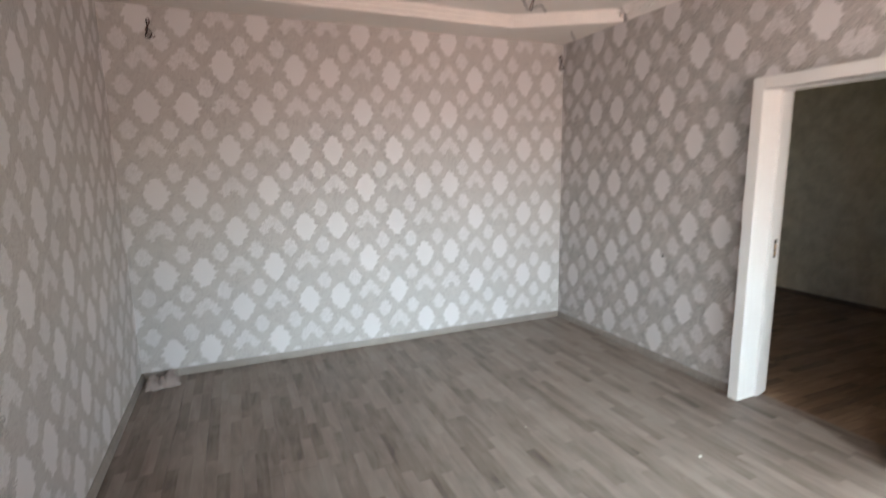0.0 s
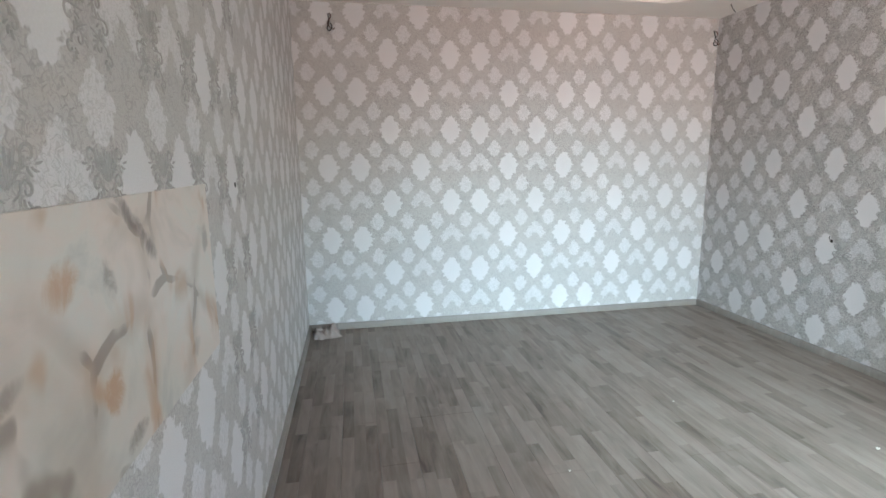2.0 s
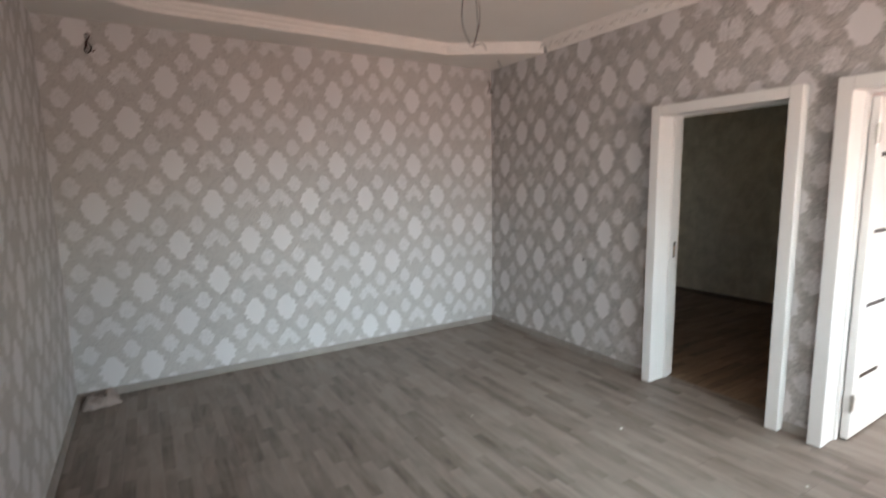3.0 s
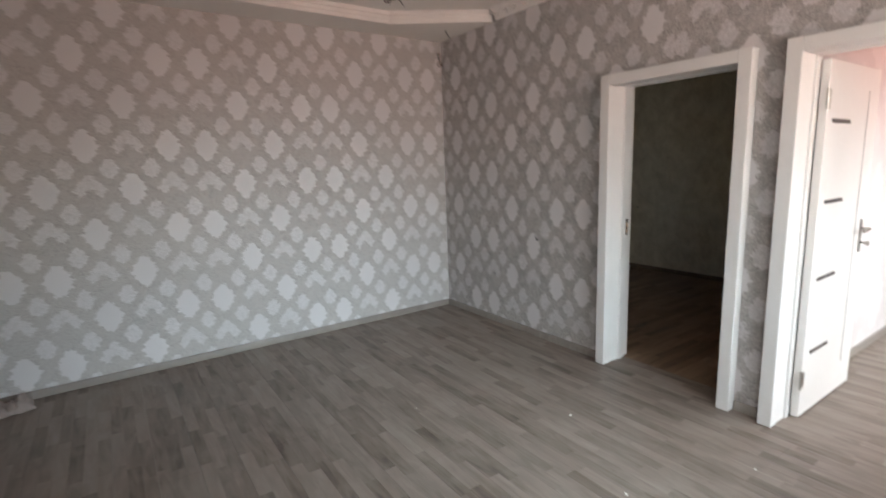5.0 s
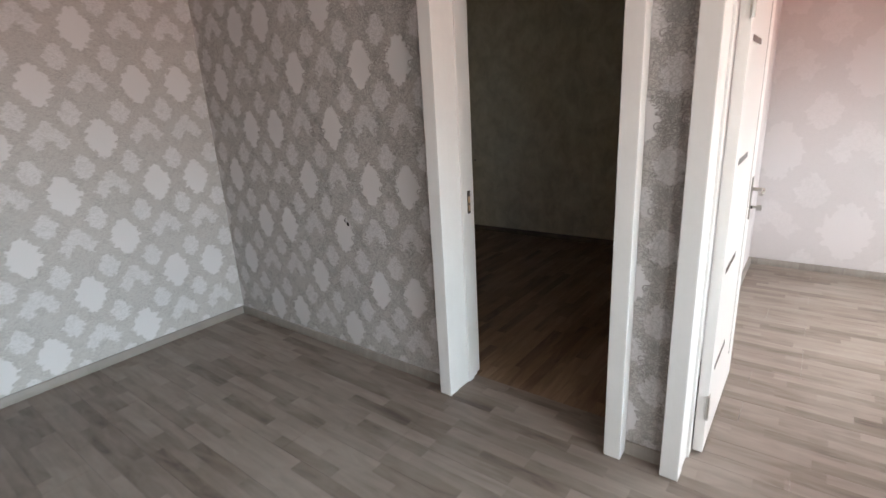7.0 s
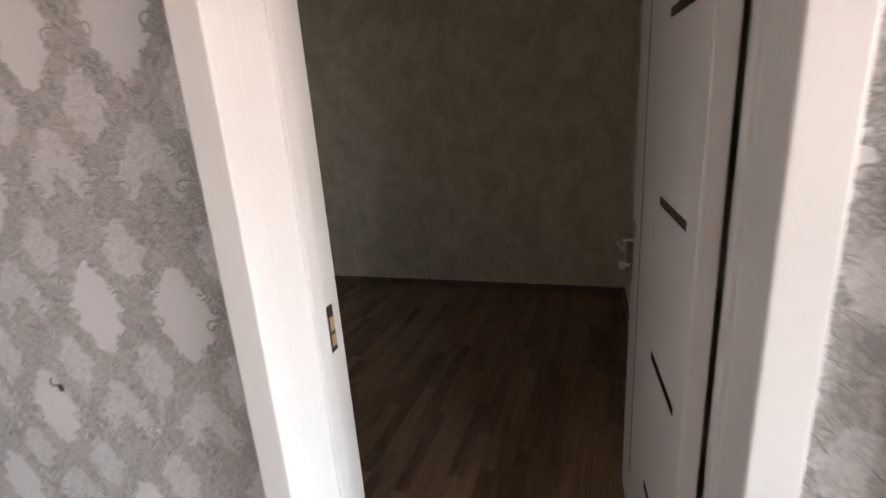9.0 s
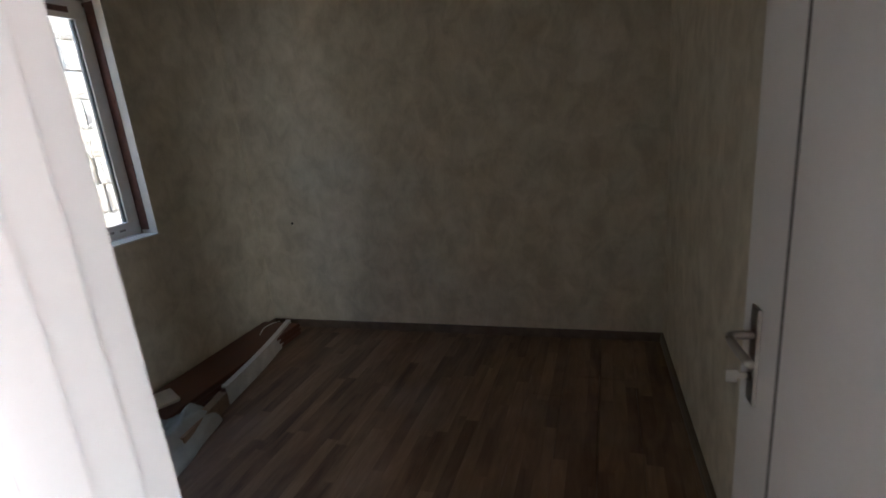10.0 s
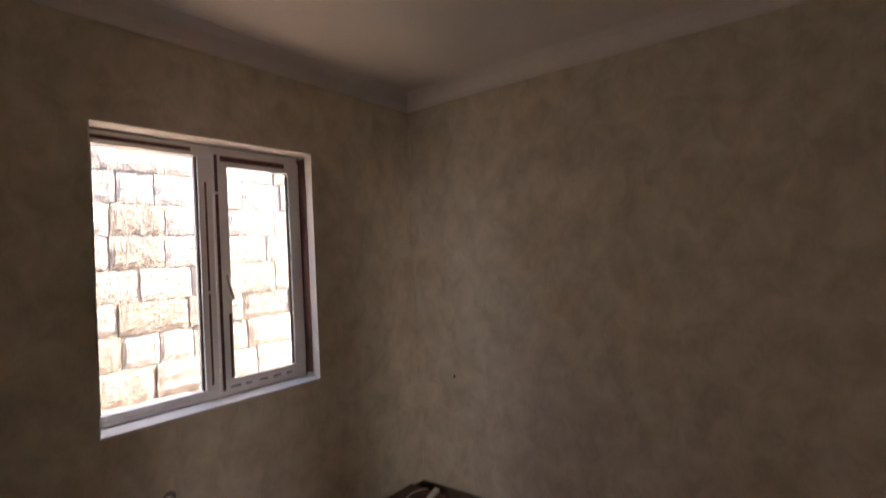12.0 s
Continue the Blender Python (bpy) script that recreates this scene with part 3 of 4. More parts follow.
for bx in ((3.26, a, YW, 4.76, -0.3, 2.995), (b, 6.3, YW, 4.76, -0.3, 2.995), (a, b, YW, 4.76, -0.3, z0), (a, b, YW, 4.76, z1, 2.995)):
    add_box(bm, *bx)
w = part("wall_window", bm, (concrete, beige))
face_materials(w, lambda n, c: 1 if n.y < -0.5 and c.y < 4.6 else 0)
tagged(w, "outer wall papered in mottled beige round a window", "wall", kind="structure")
# white lining of the reveal
bm = bmesh.new()
add_box(bm, a, b, YW - 0.003, 4.60, z1 - 0.006, z1 - 0.001)
add_box(bm, a, a + 0.006, YW - 0.003, 4.60, z0 + 0.008, z1 - 0.008)
add_box(bm, b - 0.006, b, YW - 0.003, 4.60, z0 + 0.008, z1 - 0.008)
tagged(part("trim", bm, reveal_white), "white plastered lining of the window reveal", "trim", kind="structure")
tagged(part("window_sill", box(a + 0.001, b - 0.001, YW - 0.012, 4.60, z0 + 0.001, z0 + 0.012, 0.002), reveal_white), "white plastered sill of the window", "sill", kind="structure")

# roof and ceilings
tagged(part("roof", box(XW - 0.6, 6.9, -1.9, 4.77, 2.995, 3.03), concrete), "flat concrete roof slab", "roof", kind="structure")
tagged(part("ceiling_living", box(XW - 0.01, XE + 0.01, YS - 0.01, YN + 0.01, CEIL, 2.99), ceil_white), "white plastered living room ceiling", "ceiling", kind="structure")
tagged(part("ceiling_bedroom", box(X1 - 0.01, 6.3, 1.30, YW + 0.01, TOP1, 2.99), ceil_white), "white plastered ceiling of the dim room", "ceiling", kind="structure")
tagged(part("ceiling_side_room", box(X1 - 0.01, 6.3, YS - 0.01, 1.30, TOP1, 2.99), ceil_white), "white plastered ceiling of the side room", "ceiling", kind="structure")
# lowered border along the far wall, its corner cut at a slant
SOFFIT = [(XW, 3.72), (-0.02, 4.05), (2.38, 4.09), (XE, 3.62)]
s = part("ceiling_border", prism([(XW, YN)] + SOFFIT + [(XE, YN)], DROP, CEIL), ceil_white)
tagged(s, "lowered white ceiling border with a slanted corner", "ceiling", kind="structure")
prof = [(0.0, 0.0), (0.014, 0.002), (0.016, 0.03), (0.024, 0.036), (0.026, 0.062), (0.036, 0.068), (0.038, 0.0985), (0.0, 0.0985)]
tagged(part("border_moulding", sweep(prof, [(x, y, DROP) for x, y in SOFFIT]), mould_white), "stepped white plaster moulding on the ceiling border", "moulding", kind="structure")

# carved cornices along the two long walls
cor = [(0.0, 0.0), (0.012, 0.0), (0.02, 0.02), (0.045, 0.06), (0.07, 0.085), (0.075, 0.099), (0.0, 0.099)]


def scroll(parent, x, y, side, flip):
    """A leaf scroll in relief on a cornice."""
    bm = bmesh.new()
    rnd = random.Random(int(y * 100) + side * 7)
    for i in range(9):
        s = (i - 4) * 0.026 * flip
        lift = 0.050 + 0.018 * math.sin(i * 1.4)
        add_ball(bm, x + side * (0.030 + 0.55 * (lift - 0.03)), y + s, DROP + lift, 0.012, 0.017, 0.011, rnd.uniform(-0.9, 0.9), "X")
    for i in range(5):
        t = i / 4 * 4.4
        add_ball(bm, x + side * 0.045, y + flip * (0.125 + 0.022 * math.cos(t)), DROP + 0.055 + 0.022 * math.sin(t), 0.010, 0.010, 0.010)
    part("leaf_scroll", bm, mould_white, parent, "", True)


for nm, x, side, path in (("cornice_east", XE, -1, [(XE, 3.56, DROP), (XE, YS, DROP)]), ("cornice_west", XW, 1, [(XW, YS, DROP), (XW, 3.70, DROP)])):
    c = tagged(part(nm, sweep(cor, path), mould_white), "white plaster cornice with carved leaf scrolls", "cornice", kind="structure")
    for i in range(14):
        scroll(c, x, 3.5 - i * 0.30, side, 1 if i % 2 else -1)
cove = [(0.0, 0.0), (0.006, 0.0), (0.010, 0.028), (0.024, 0.058), (0.05, 0.084), (0.085, 0.100), (0.11, 0.1095), (0.0, 0.1095)]
path = [(X1, 4.485, 2.757), (6.189, 4.485, 2.757), (6.235, 1.535, 2.757), (X1, 1.441, 2.757)]
tagged(part("cornice_bedroom", sweep(cove, path, True), mould_white, smooth=False), "plain coved white cornice round the ceiling", "cornice", kind="structure")

# floors: sub-floor and boards
tagged(part("subfloor", box(XW - 0.1, 6.4, YS - 0.1, 4.6, -0.3, -0.013), concrete), "concrete floor slab", "floor", kind="structure")

# skirting
def skirting(path, mat, h=0.056):
    pr = [(0.0, 0.0), (0.020, 0.0), (0.020, h * 0.45), (0.014, h * 0.9), (0.010, h), (0.0, h)]
    return part("baseboard", sweep(pr, [(x, y, 0.0) for x, y in path]), mat)


for path, mt, lab in (
    ([(XW, YS), (XW, YN), (XE, YN), (XE, D1[1] + 0.075)], skirt_grey, "grey wood-look skirting board"),
    ([(XE, D1[0] - 0.075), (XE, D2[1] + 0.078)], skirt_grey, "short piece of grey skirting board"),
    ([(XE, D2[0] - 0.08), (XE, YS)], skirt_grey, "grey wood-look skirting board"),
    ([(4.0, Y2 - 0.001), (6.218, Y2 - 0.001), (6.215, YS)][::1], skirt_grey, "grey wood-look skirting board"),
    ([(X1, 2.40), (X1, YW), (6.189, YW), (6.235, 1.535), (X1, 1.441)], skirt_brown, "dark brown skirting board"),
):
    tagged(skirting(path, mt), lab, "baseboard", kind="structure")
for x in (0.62, 1.95):
    tagged(part("skirting_joint", box(x, x + 0.02, YN - 0.024, YN - 0.001, 0.001, 0.060, 0.002), skirt_grey), "grey plastic joint piece of the skirting board", "skirting joint", kind="structure")


# ---- doors ----
def handle_set(leaf, x, side, y, hinge_dir):
    """Steel plate with a lever and a key, on one face of a leaf; side is the way the face looks."""
    f = side
    plate = part("handle_plate", box(x - 0.019, x + 0.019, min(y, y + f * 0.007), max(y, y + f * 0.007), 0.895, 1.105, 0.003), steel, leaf, "brushed steel handle plate")
    bm = tube(curve_pts([(x, y + f * 0.005, 1.045), (x, y + f * 0.040, 1.045), (x + hinge_dir * 0.012, y + f * 0.052, 1.045), (x + hinge_dir * 0.06, y + f * 0.054, 1.043), (x + hinge_dir * 0.115, y + f * 0.050, 1.041)], 6), 0.0085, 10)
    part("lever", bm, steel, leaf, "", True)
    bm = lathe([(0.0085, 0.0), (0.0085, 0.006)], 16, None, pose(x, y + f * 0.007, 0.955, -90 * f, 0, 0))
    part("lock_cylinder", bm, dark_metal, leaf)
    bm = box(x - 0.002, x + 0.002, min(y + f * 0.01, y + f * 0.035), max(y + f * 0.01, y + f * 0.035), 0.950, 0.962)
    add_box(bm, x - 0.0015, x + 0.0015, min(y + f * 0.03, y + f * 0.052), max(y + f * 0.03, y + f * 0.052), 0.940, 0.968, 0.001)
    part("key", bm, steel, leaf)


def door(name, y0, y1, label):
    """White frame that stands proud of the wall, with a leaf hung at y0 or y1 on the far side."""
    d = tagged(empty(name, XE, (y0 + y1) / 2, 0), label, "door", kind="structure")
    inv = d.matrix_world.inverted()
    F = XE - 0.077      # face of the casing

    def fp(nm, bm, mat, lab=""):
        bm.transform(inv)
        return part(nm, bm, mat, d, lab)

    H = DOOR_H
    cw = 0.072
    for s, y in ((1, y1), (-1, y0)):
        o = y + s * cw
        fp("casing", box(F, XE - 0.001, min(y, o), max(y, o), 0.001, H + cw, 0.004), casing_white)
        fp("jamb_lining", box(XE, 3.262, min(y + s * 0.004, y + s * 0.019), max(y + s * 0.004, y + s * 0.019), 0.001, H + 0.012, 0.001), casing_white)
        fp("jamb_stop", box(3.256, 3.304, min(y - s * 0.006, y + s * 0.018), max(y - s * 0.006, y + s * 0.018), 0.001, H + 0.010, 0.003), casing_white)
        fp("jamb_rebate", box(3.3045, X1 + 0.004, min(y + s * 0.006, y + s * 0.018), max(y + s * 0.006, y + s * 0.018), 0.001, H + 0.010, 0.002), casing_white)
        far = y + s * 0.0195
        fp("far_casing", box(X1 + 0.0045, X1 + 0.050, min(far, far + s * 0.07), max(far, far + s * 0.07), 0.001, H + cw, 0.003), casing_white)
    fp("casing_head", box(F + 0.001, XE - 0.001, y0 + 0.0005, y1 - 0.0005, H, H + cw - 0.001, 0.004), casing_white)
    fp("head_lining", box(XE, 3.262, y0 - 0.003, y1 + 0.003, H + 0.003, H + 0.018, 0.001), casing_white)
    fp("head_stop", box(3.256, 3.304, y0 + 0.0065, y1 - 0.0065, H - 0.006, H + 0.016, 0.003), casing_white)
    fp("head_rebate", box(3.3045, X1 + 0.004, y0 - 0.005, y1 + 0.005, H + 0.004, H + 0.018, 0.002), casing_white)
    return d, fp


def leaf_mesh(width, h=2.0):
    return box(0.003, width, 0.0, 0.040, 0.008, h, 0.002)


def hang(d, hinge, angle, mirror):
    """The leaf, built along x from its hinge with its show face on y = 0.04 (or 0 when mirrored)."""
    w = 0.80
    body = part("leaf", leaf_mesh(w), door_white, d, "white laminated door leaf standing open")
    body.matrix_basis = d.matrix_world.inverted() @ Matrix.Translation(hinge) @ Matrix.Rotation(radians(angle), 4, "Z")
    for side, yf in ((1, 0.040), (-1, 0.0)):
        for z in (0.384, 0.818, 1.254, 1.690):
            part("inlay_strip", box(0.088, 0.358, yf - 0.004, yf + 0.0012, z - 0.011, z + 0.011) if side > 0 else box(0.088, 0.358, yf - 0.0012, yf + 0.004, z - 0.011, z + 0.011), black_inlay, body, "glossy black inlay strip")
        part("groove_line", box(0.6235, 0.6325, yf - 0.003, yf + 0.0008, 0.19, 1.87) if side > 0 else box(0.6235, 0.6325, yf - 0.0008, yf + 0.003, 0.19, 1.87), groove_dark, body, "thin dark groove line")
        handle_set(body, 0.728, side, yf, -1)
    ky = 0.0405 if mirror else -0.0005
    for z in (0.235, 1.80):
        bm = box(0.0, 0.034, min(ky, ky + (0.004 if mirror else -0.004)), max(ky, ky + (0.004 if mirror else -0.004)), z - 0.05, z + 0.05, 0.001)
        bmesh.ops.create_cone(bm, cap_ends=True, segments=12, radius1=0.007, radius2=0.007, depth=0.11, matrix=Matrix.Translation((-0.003, ky, z)))
        part("hinge", bm, steel, body, "steel butt hinge")
    part("latch_plate", box(w - 0.0005, w + 0.0012, 0.009, 0.031, 0.90, 1.10), steel, body)
    return body


d1, fp1 = door("door_1", *D1, "white framed doorway, its door open into the dim room")
fp1("strike_plate", box(3.318, 3.344, D1[1] + 0.0035, D1[1] + 0.0065, 0.965, 1.085), dark_metal, "dark metal strike plate")
fp1("strike_hole", box(3.324, 3.340, D1[1] + 0.0010, D1[1] + 0.0036, 1.020, 1.055), light_wood, "raw wood in the cut-out of the strike plate")
fp1("strike_hole", box(3.324, 3.340, D1[1] + 0.0010, D1[1] + 0.0036, 0.980, 1.010), light_wood, "raw wood in the cut-out of the strike plate")
hang(d1, (3.364, 1.484, 0.008), 5.4, True)
d2, fp2 = door("door_2", *D2, "white framed doorway, its door open into the side room")
hang(d2, (3.308, 1.126, 0.002), 0.3, False)


# ---- window of the dim room ----
win = tagged(empty("window_1", 4.74, 4.65, 1.006), "white plastic window, brown protective film partly peeled", "window", kind="structure")
wi = win.matrix_world.inverted()


def wp(nm, bm, mat, parent=win, lab="", smooth=False):
    bm.transform(wi)
    return part(nm, bm, mat, parent, lab, smooth)


wx0, wx1, wz0, wz1 = 4.178, 5.303, 1.0065, 2.327
FY = 4.620
wp("frame_top", box(wx0, wx1, FY, FY + 0.065, wz1 - 0.062, wz1, 0.004), pvc)
wp("frame_bottom", box(wx0, wx1, FY, FY + 0.065, wz0, wz0 + 0.050, 0.004), pvc)
wp("frame_side", box(wx0, wx0 + 0.046, FY, FY + 0.065, wz0 + 0.050, wz1 - 0.062, 0.004), pvc)
wp("frame_side", box(wx1 - 0.046, wx1, FY, FY + 0.065, wz0 + 0.050, wz1 - 0.062, 0.004), pvc)
wp("mullion", box(4.692, 4.768, FY, FY + 0.065, wz0 + 0.050, wz1 - 0.062, 0.004), pvc)
for x in (4.224, 4.685):
    wp("glazing_bead", box(x, x + 0.007, FY + 0.012, FY + 0.03, 1.057, 2.264), gasket)
fixed = wp("fixed_pane", box(4.2245, 4.6915, FY + 0.030, FY + 0.034, 1.0572, 2.2645), glass_mat)
fixed.visible_shadow = False
sash = wp("sash", box(4.762, 5.290, FY - 0.022, FY - 0.0005, 1.030, 1.093, 0.004), pvc, win, "white opening sash")
for nm, bx in (("sash_rail", (4.762, 5.290, 2.220, 2.290)), ("sash_stile", (4.762, 4.836, 1.0935, 2.2195)), ("sash_stile", (5.216, 5.290, 1.0935, 2.2195))):
    wp(nm, box(bx[0], bx[1], FY - 0.022, FY - 0.0005, bx[2], bx[3], 0.004), pvc, sash)
for bx in ((4.8365, 4.842, 1.094, 2.219), (5.210, 5.2155, 1.094, 2.219)):
    wp("gasket", box(bx[0], bx[1], FY - 0.012, FY + 0.005, bx[2], bx[3]), gasket, sash)
pane = wp("sash_pane", box(4.8425, 5.2095, FY - 0.004, FY, 1.0935, 2.2195), glass_mat, sash)
pane.visible_shadow = False
bm = box(4.790, 4.814, FY - 0.030, FY - 0.0225, 1.600, 1.670, 0.003)
add_box(bm, 4.795, 4.809, FY - 0.052, FY - 0.028, 1.637, 1.655, 0.003)
part_h = wp("window_handle", bm, pvc, sash, "white turn handle")
bm = tube([Vector((4.802, FY - 0.048, 1.645)), Vector((4.806, FY - 0.056, 1.60)), Vector((4.820, FY - 0.056, 1.55)), Vector((4.830, FY - 0.054, 1.515))], 0.0075, 8)
wp("handle_grip", bm, steel, part_h)
# brown film on the frame where it stands against the reveal
wp("protective_film", box(5.2945, 5.2965, 4.540, 4.6185, 1.03, 2.315), film_red, win, "brown protective film strip")
# brown film with worn print on the plastic
rnd = random.Random(5)
films = [(4.764, 4.788, 1.04, 2.28, -0.0224), (4.814, 4.835, 1.10, 2.21, -0.0224), (4.79, 5.27, 1.034, 1.072, -0.0224), (4.80, 5.26, 2.240, 2.286, -0.0224), (4.21, 4.66, 2.280, 2.310, -0.0004), (4.21, 4.72, 1.018, 1.040, -0.0004), (4.78, 5.27, 1.009, 1.027, -0.0004), (5.291, 5.302, 1.12, 2.2, -0.0004), (4.720, 4.736, 1.08, 2.2, -0.0004)]
for x0, x1, z0, z1, dy in films:
    upright = z1 - z0 > x1 - x0
    if upright:
        x0, x1 = x0 + (x1 - x0) * 0.15, x1 - (x1 - x0) * 0.15
    else:
        z0, z1 = z0 + (z1 - z0) * 0.18, z1 - (z1 - z0) * 0.18
    length = (z1 - z0) if upright else (x1 - x0)
    at = 0.0
    while at < length - 0.06:
        run = min(rnd.uniform(0.30, 0.85), length - at)
        y = FY + dy
        if rnd.random() < 0.94:
            bx = (x0, x1, z0 + at, z0 + at + run) if upright else (x0 + at, x0 + at + run, z0, z1)
            strip = wp("protective_film", box(bx[0], bx[1], y - 0.0008, y - 0.0001, bx[2], bx[3]), film_red if rnd.random() < 0.75 or upright else pvc, win, "brown protective film strip")
            for k in range(int(run / 0.085)):
                s = 0.02 + k * 0.085
                bm = bmesh.new()
                for j in range(rnd.randint(4, 6)):
                    o = s + j * 0.010
                    if o + 0.007 > run:
                        break
                    if upright:
                        add_box(bm, x0 + 0.004, x1 - 0.004, y - 0.0013, y - 0.0009, z0 + at + o, z0 + at + o + 0.006)
                    else:
                        add_box(bm, x0 + at + o, x0 + at + o + 0.006, y - 0.0013, y - 0.0009, z0 + 0.006, z1 - 0.006)
                if bm.verts:
                    wp("print_bars", bm, film_ink, strip)
                else:
                    bm.free()
        at += run + rnd.uniform(0.0, 0.05)

# ---- ceiling rosette ----
CX, CY = 1.175, 1.945
ros = tagged(empty("ceiling_rose", CX, CY, CEIL), "octagonal white plaster ceiling panel with a carved rosette", "ceiling rose", kind="structure")
R, E = 0.54, 0.245
octo = [(R, -E), (R, E), (E, R), (-E, R), (-R, E), (-R, -E), (-E, -R), (E, -R)]
part("panel", prism(octo, -0.100, -0.0005), ceil_white, ros)
prof = [(0.0, -0.100), (0.016, -0.100), (0.020, -0.082), (0.032, -0.06), (0.038, -0.035), (0.060, -0.014), (0.064, -0.0005), (0.0, -0.0005)]
for i in range(8):
    (ax, ay), (bx, by) = octo[i - 1], octo[i]
    a, b = Vector((ax, ay, 0)), Vector((bx, by, 0))
    d = (b - a).normalized()
    nrm = Vector((d.y, -d.x, 0))
    bm = sweep([(o, u) for o, u in prof], [a - d * 0.02, b + d * 0.02])
    mould = part("side_moulding", bm, mould_white, ros)
    bm = bmesh.new()
    ln = (b - a).length
    k = max(5, int(ln / 0.055))
    for j in range(k):
        c = a + d * ln * (j + 0.5) / k + nrm * (0.030 + 0.004 * (j % 2)) + Vector((0, 0, -0.055 + 0.014 * math.sin(j * 2.1)))
        bmesh.ops.create_icosphere(bm, subdivisions=1, radius=1, matrix=Matrix.Translation(c) @ Matrix.Rotation(math.atan2(d.y, d.x), 4, "Z") @ Matrix.Rotation(0.7 * (-1) ** j, 4, "Y") @ Matrix.Diagonal((0.026, 0.010, 0.012, 1)))
    part("leaf_relief", bm, mould_white, mould, "", True)
rosette = part("rosette", lathe([(0.215, -0.1005), (0.232, -0.108), (0.232, -0.122), (0.210, -0.134), (0.185, -0.130), (0.172, -0.115), (0.145, -0.110), (0.120, -0.118), (0.100, -0.128), (0.060, -0.124), (0.045, -0.112), (0.012, -0.112)], 56), mould_white, ros, "round carved plaster rosette", True)
bm = bmesh.new()
for i in range(26):
    t = 2 * math.pi * i / 26
    bmesh.ops.create_icosphere(bm, subdivisions=1, radius=1, matrix=Matrix.Rotation(t, 4, "Z") @ Matrix.Translation((0.100, 0, -0.128)) @ Matrix.Rotation(0.3, 4, "Y") @ Matrix.Diagonal((0.034, 0.010, 0.010, 1)))
for i in range(20):
    t = 2 * math.pi * i / 20
    bmesh.ops.create_icosphere(bm, subdivisions=1, radius=1, matrix=Matrix.Rotation(t, 4, "Z") @ Matrix.Translation((0.165, 0, -0.118)) @ Matrix.Diagonal((0.020, 0.014, 0.008, 1)))
part("petals", bm, mould_white, rosette, "", True)

# loose lamp wires hanging from the rosette
lw = tagged(empty("ceiling_wires", CX, CY, CEIL - 0.112), "bare twisted lamp wires hanging from the ceiling", "wires")
for i, (ax, ay, b1, b2) in enumerate(((0.0, 0.004, 0.025, -0.02), (0.004, -0.002, -0.022, 0.03), (-0.004, 0.0, 0.045, 0.025))):
    pts = curve_pts([(ax, ay, 0.0), (ax + 0.006, ay, -0.08), (0.012 + b1 * 0.4, b2 * 0.3, -0.16), (b1, b2, -0.33), (b1 * 1.2, b2 * 1.1, -0.45), (b1 * 0.2 + 0.006 * i, 0.004 * i, -0.555)], 7)
    part("wire", tube(pts, 0.0019, 6), wire_black if i else wire_red, lw)
part("wire", tube(curve_pts([(0.012, 0.004, -0.55), (0.05, -0.01, -0.535), (0.075, -0.014, -0.560)], 5), 0.0018, 6), wire_black, lw)
# wires of the wall lamps
for x, y, z, dx, dy in ((-0.404, YN - 0.002, 2.66, 0, -1), (XE - 0.05, YN - 0.002, 2.64, -0.3, -1)):
    th = tagged(empty("wall_wire", x, y, z), "loop of black lamp wire hanging out of the wall", "wires")
    pts = curve_pts([(0, 0.004, 0), (dx * 0.03, dy * 0.02, -0.015), (0.006 + dx * 0.03, dy * 0.03, -0.07), (-0.012, dy * 0.025, -0.12), (0.012, dy * 0.03, -0.135), (0.028, dy * 0.03, -0.10), (0.012, dy * 0.025, -0.075)], 6)
    part("wire", tube(pts, 0.0042, 6), wire_black, th)
    part("wire", tube(curve_pts([(0.01, 0.004, 0.005), (0.02, dy * 0.03, -0.03), (-0.006, dy * 0.03, -0.085), (0.03, dy * 0.035, -0.125), (0.05, dy * 0.03, -0.115)], 6), 0.0036, 6), wire_red, th)
th = tagged(empty("border_wire", 2.93, 4.02, DROP), "short black wire end sticking out of the ceiling border", "wires")
part("wire", tube(curve_pts([(0, 0, 0.005), (0.01, -0.01, -0.03), (0.035, -0.02, -0.07)], 5), 0.0032, 6), wire_black, th)

# socket hole and other wire ends in the walls
sk = tagged(empty("socket_wire", XE - 0.001, 3.075, 0.876), "short black wire end in a small wall hole", "wires")
part("wire", tube(curve_pts([(0.004, 0, 0), (-0.012, 0.004, 0.004), (-0.016, 0.008, 0.016), (-0.012, 0.005, 0.030)], 5), 0.0024, 6), wire_black, sk)
# black disc painted for the dark inside of the hole
part("hole_dark", lathe([(0.011, 0.0), (0.011, 0.0015)], 14, None, pose(0, 0, -0.010, 0, -90, 0)), wire_black, sk)
# screw holes are black discs, the shade inside them put into the colour
bm = lathe([(0.010, 0.0), (0.010, 0.002)], 12, None, pose(6.1925, 4.160, 0.849, 0, -90, 0))
tagged(part("wall_hole", bm, wire_black), "small dark screw hole in the wall", "hole")
bm = lathe([(0.010, 0.0), (0.010, 0.002)], 12, None, pose(XW, 2.05, 1.40, 0, 90, 0))
tagged(part("wall_hole", bm, wire_black), "small dark screw hole in the wall", "hole")
pp = tagged(empty("pipe_stub", 4.427, YW, 0.650), "white plastic pipe stub in a chipped wall hole", "pipe")
part("collar", lathe([(0.028, 0.0), (0.025, 0.003)], 20, None, pose(0.012, -0.0005, 0.006, 90, 0, 0)), concrete, pp, "", True)
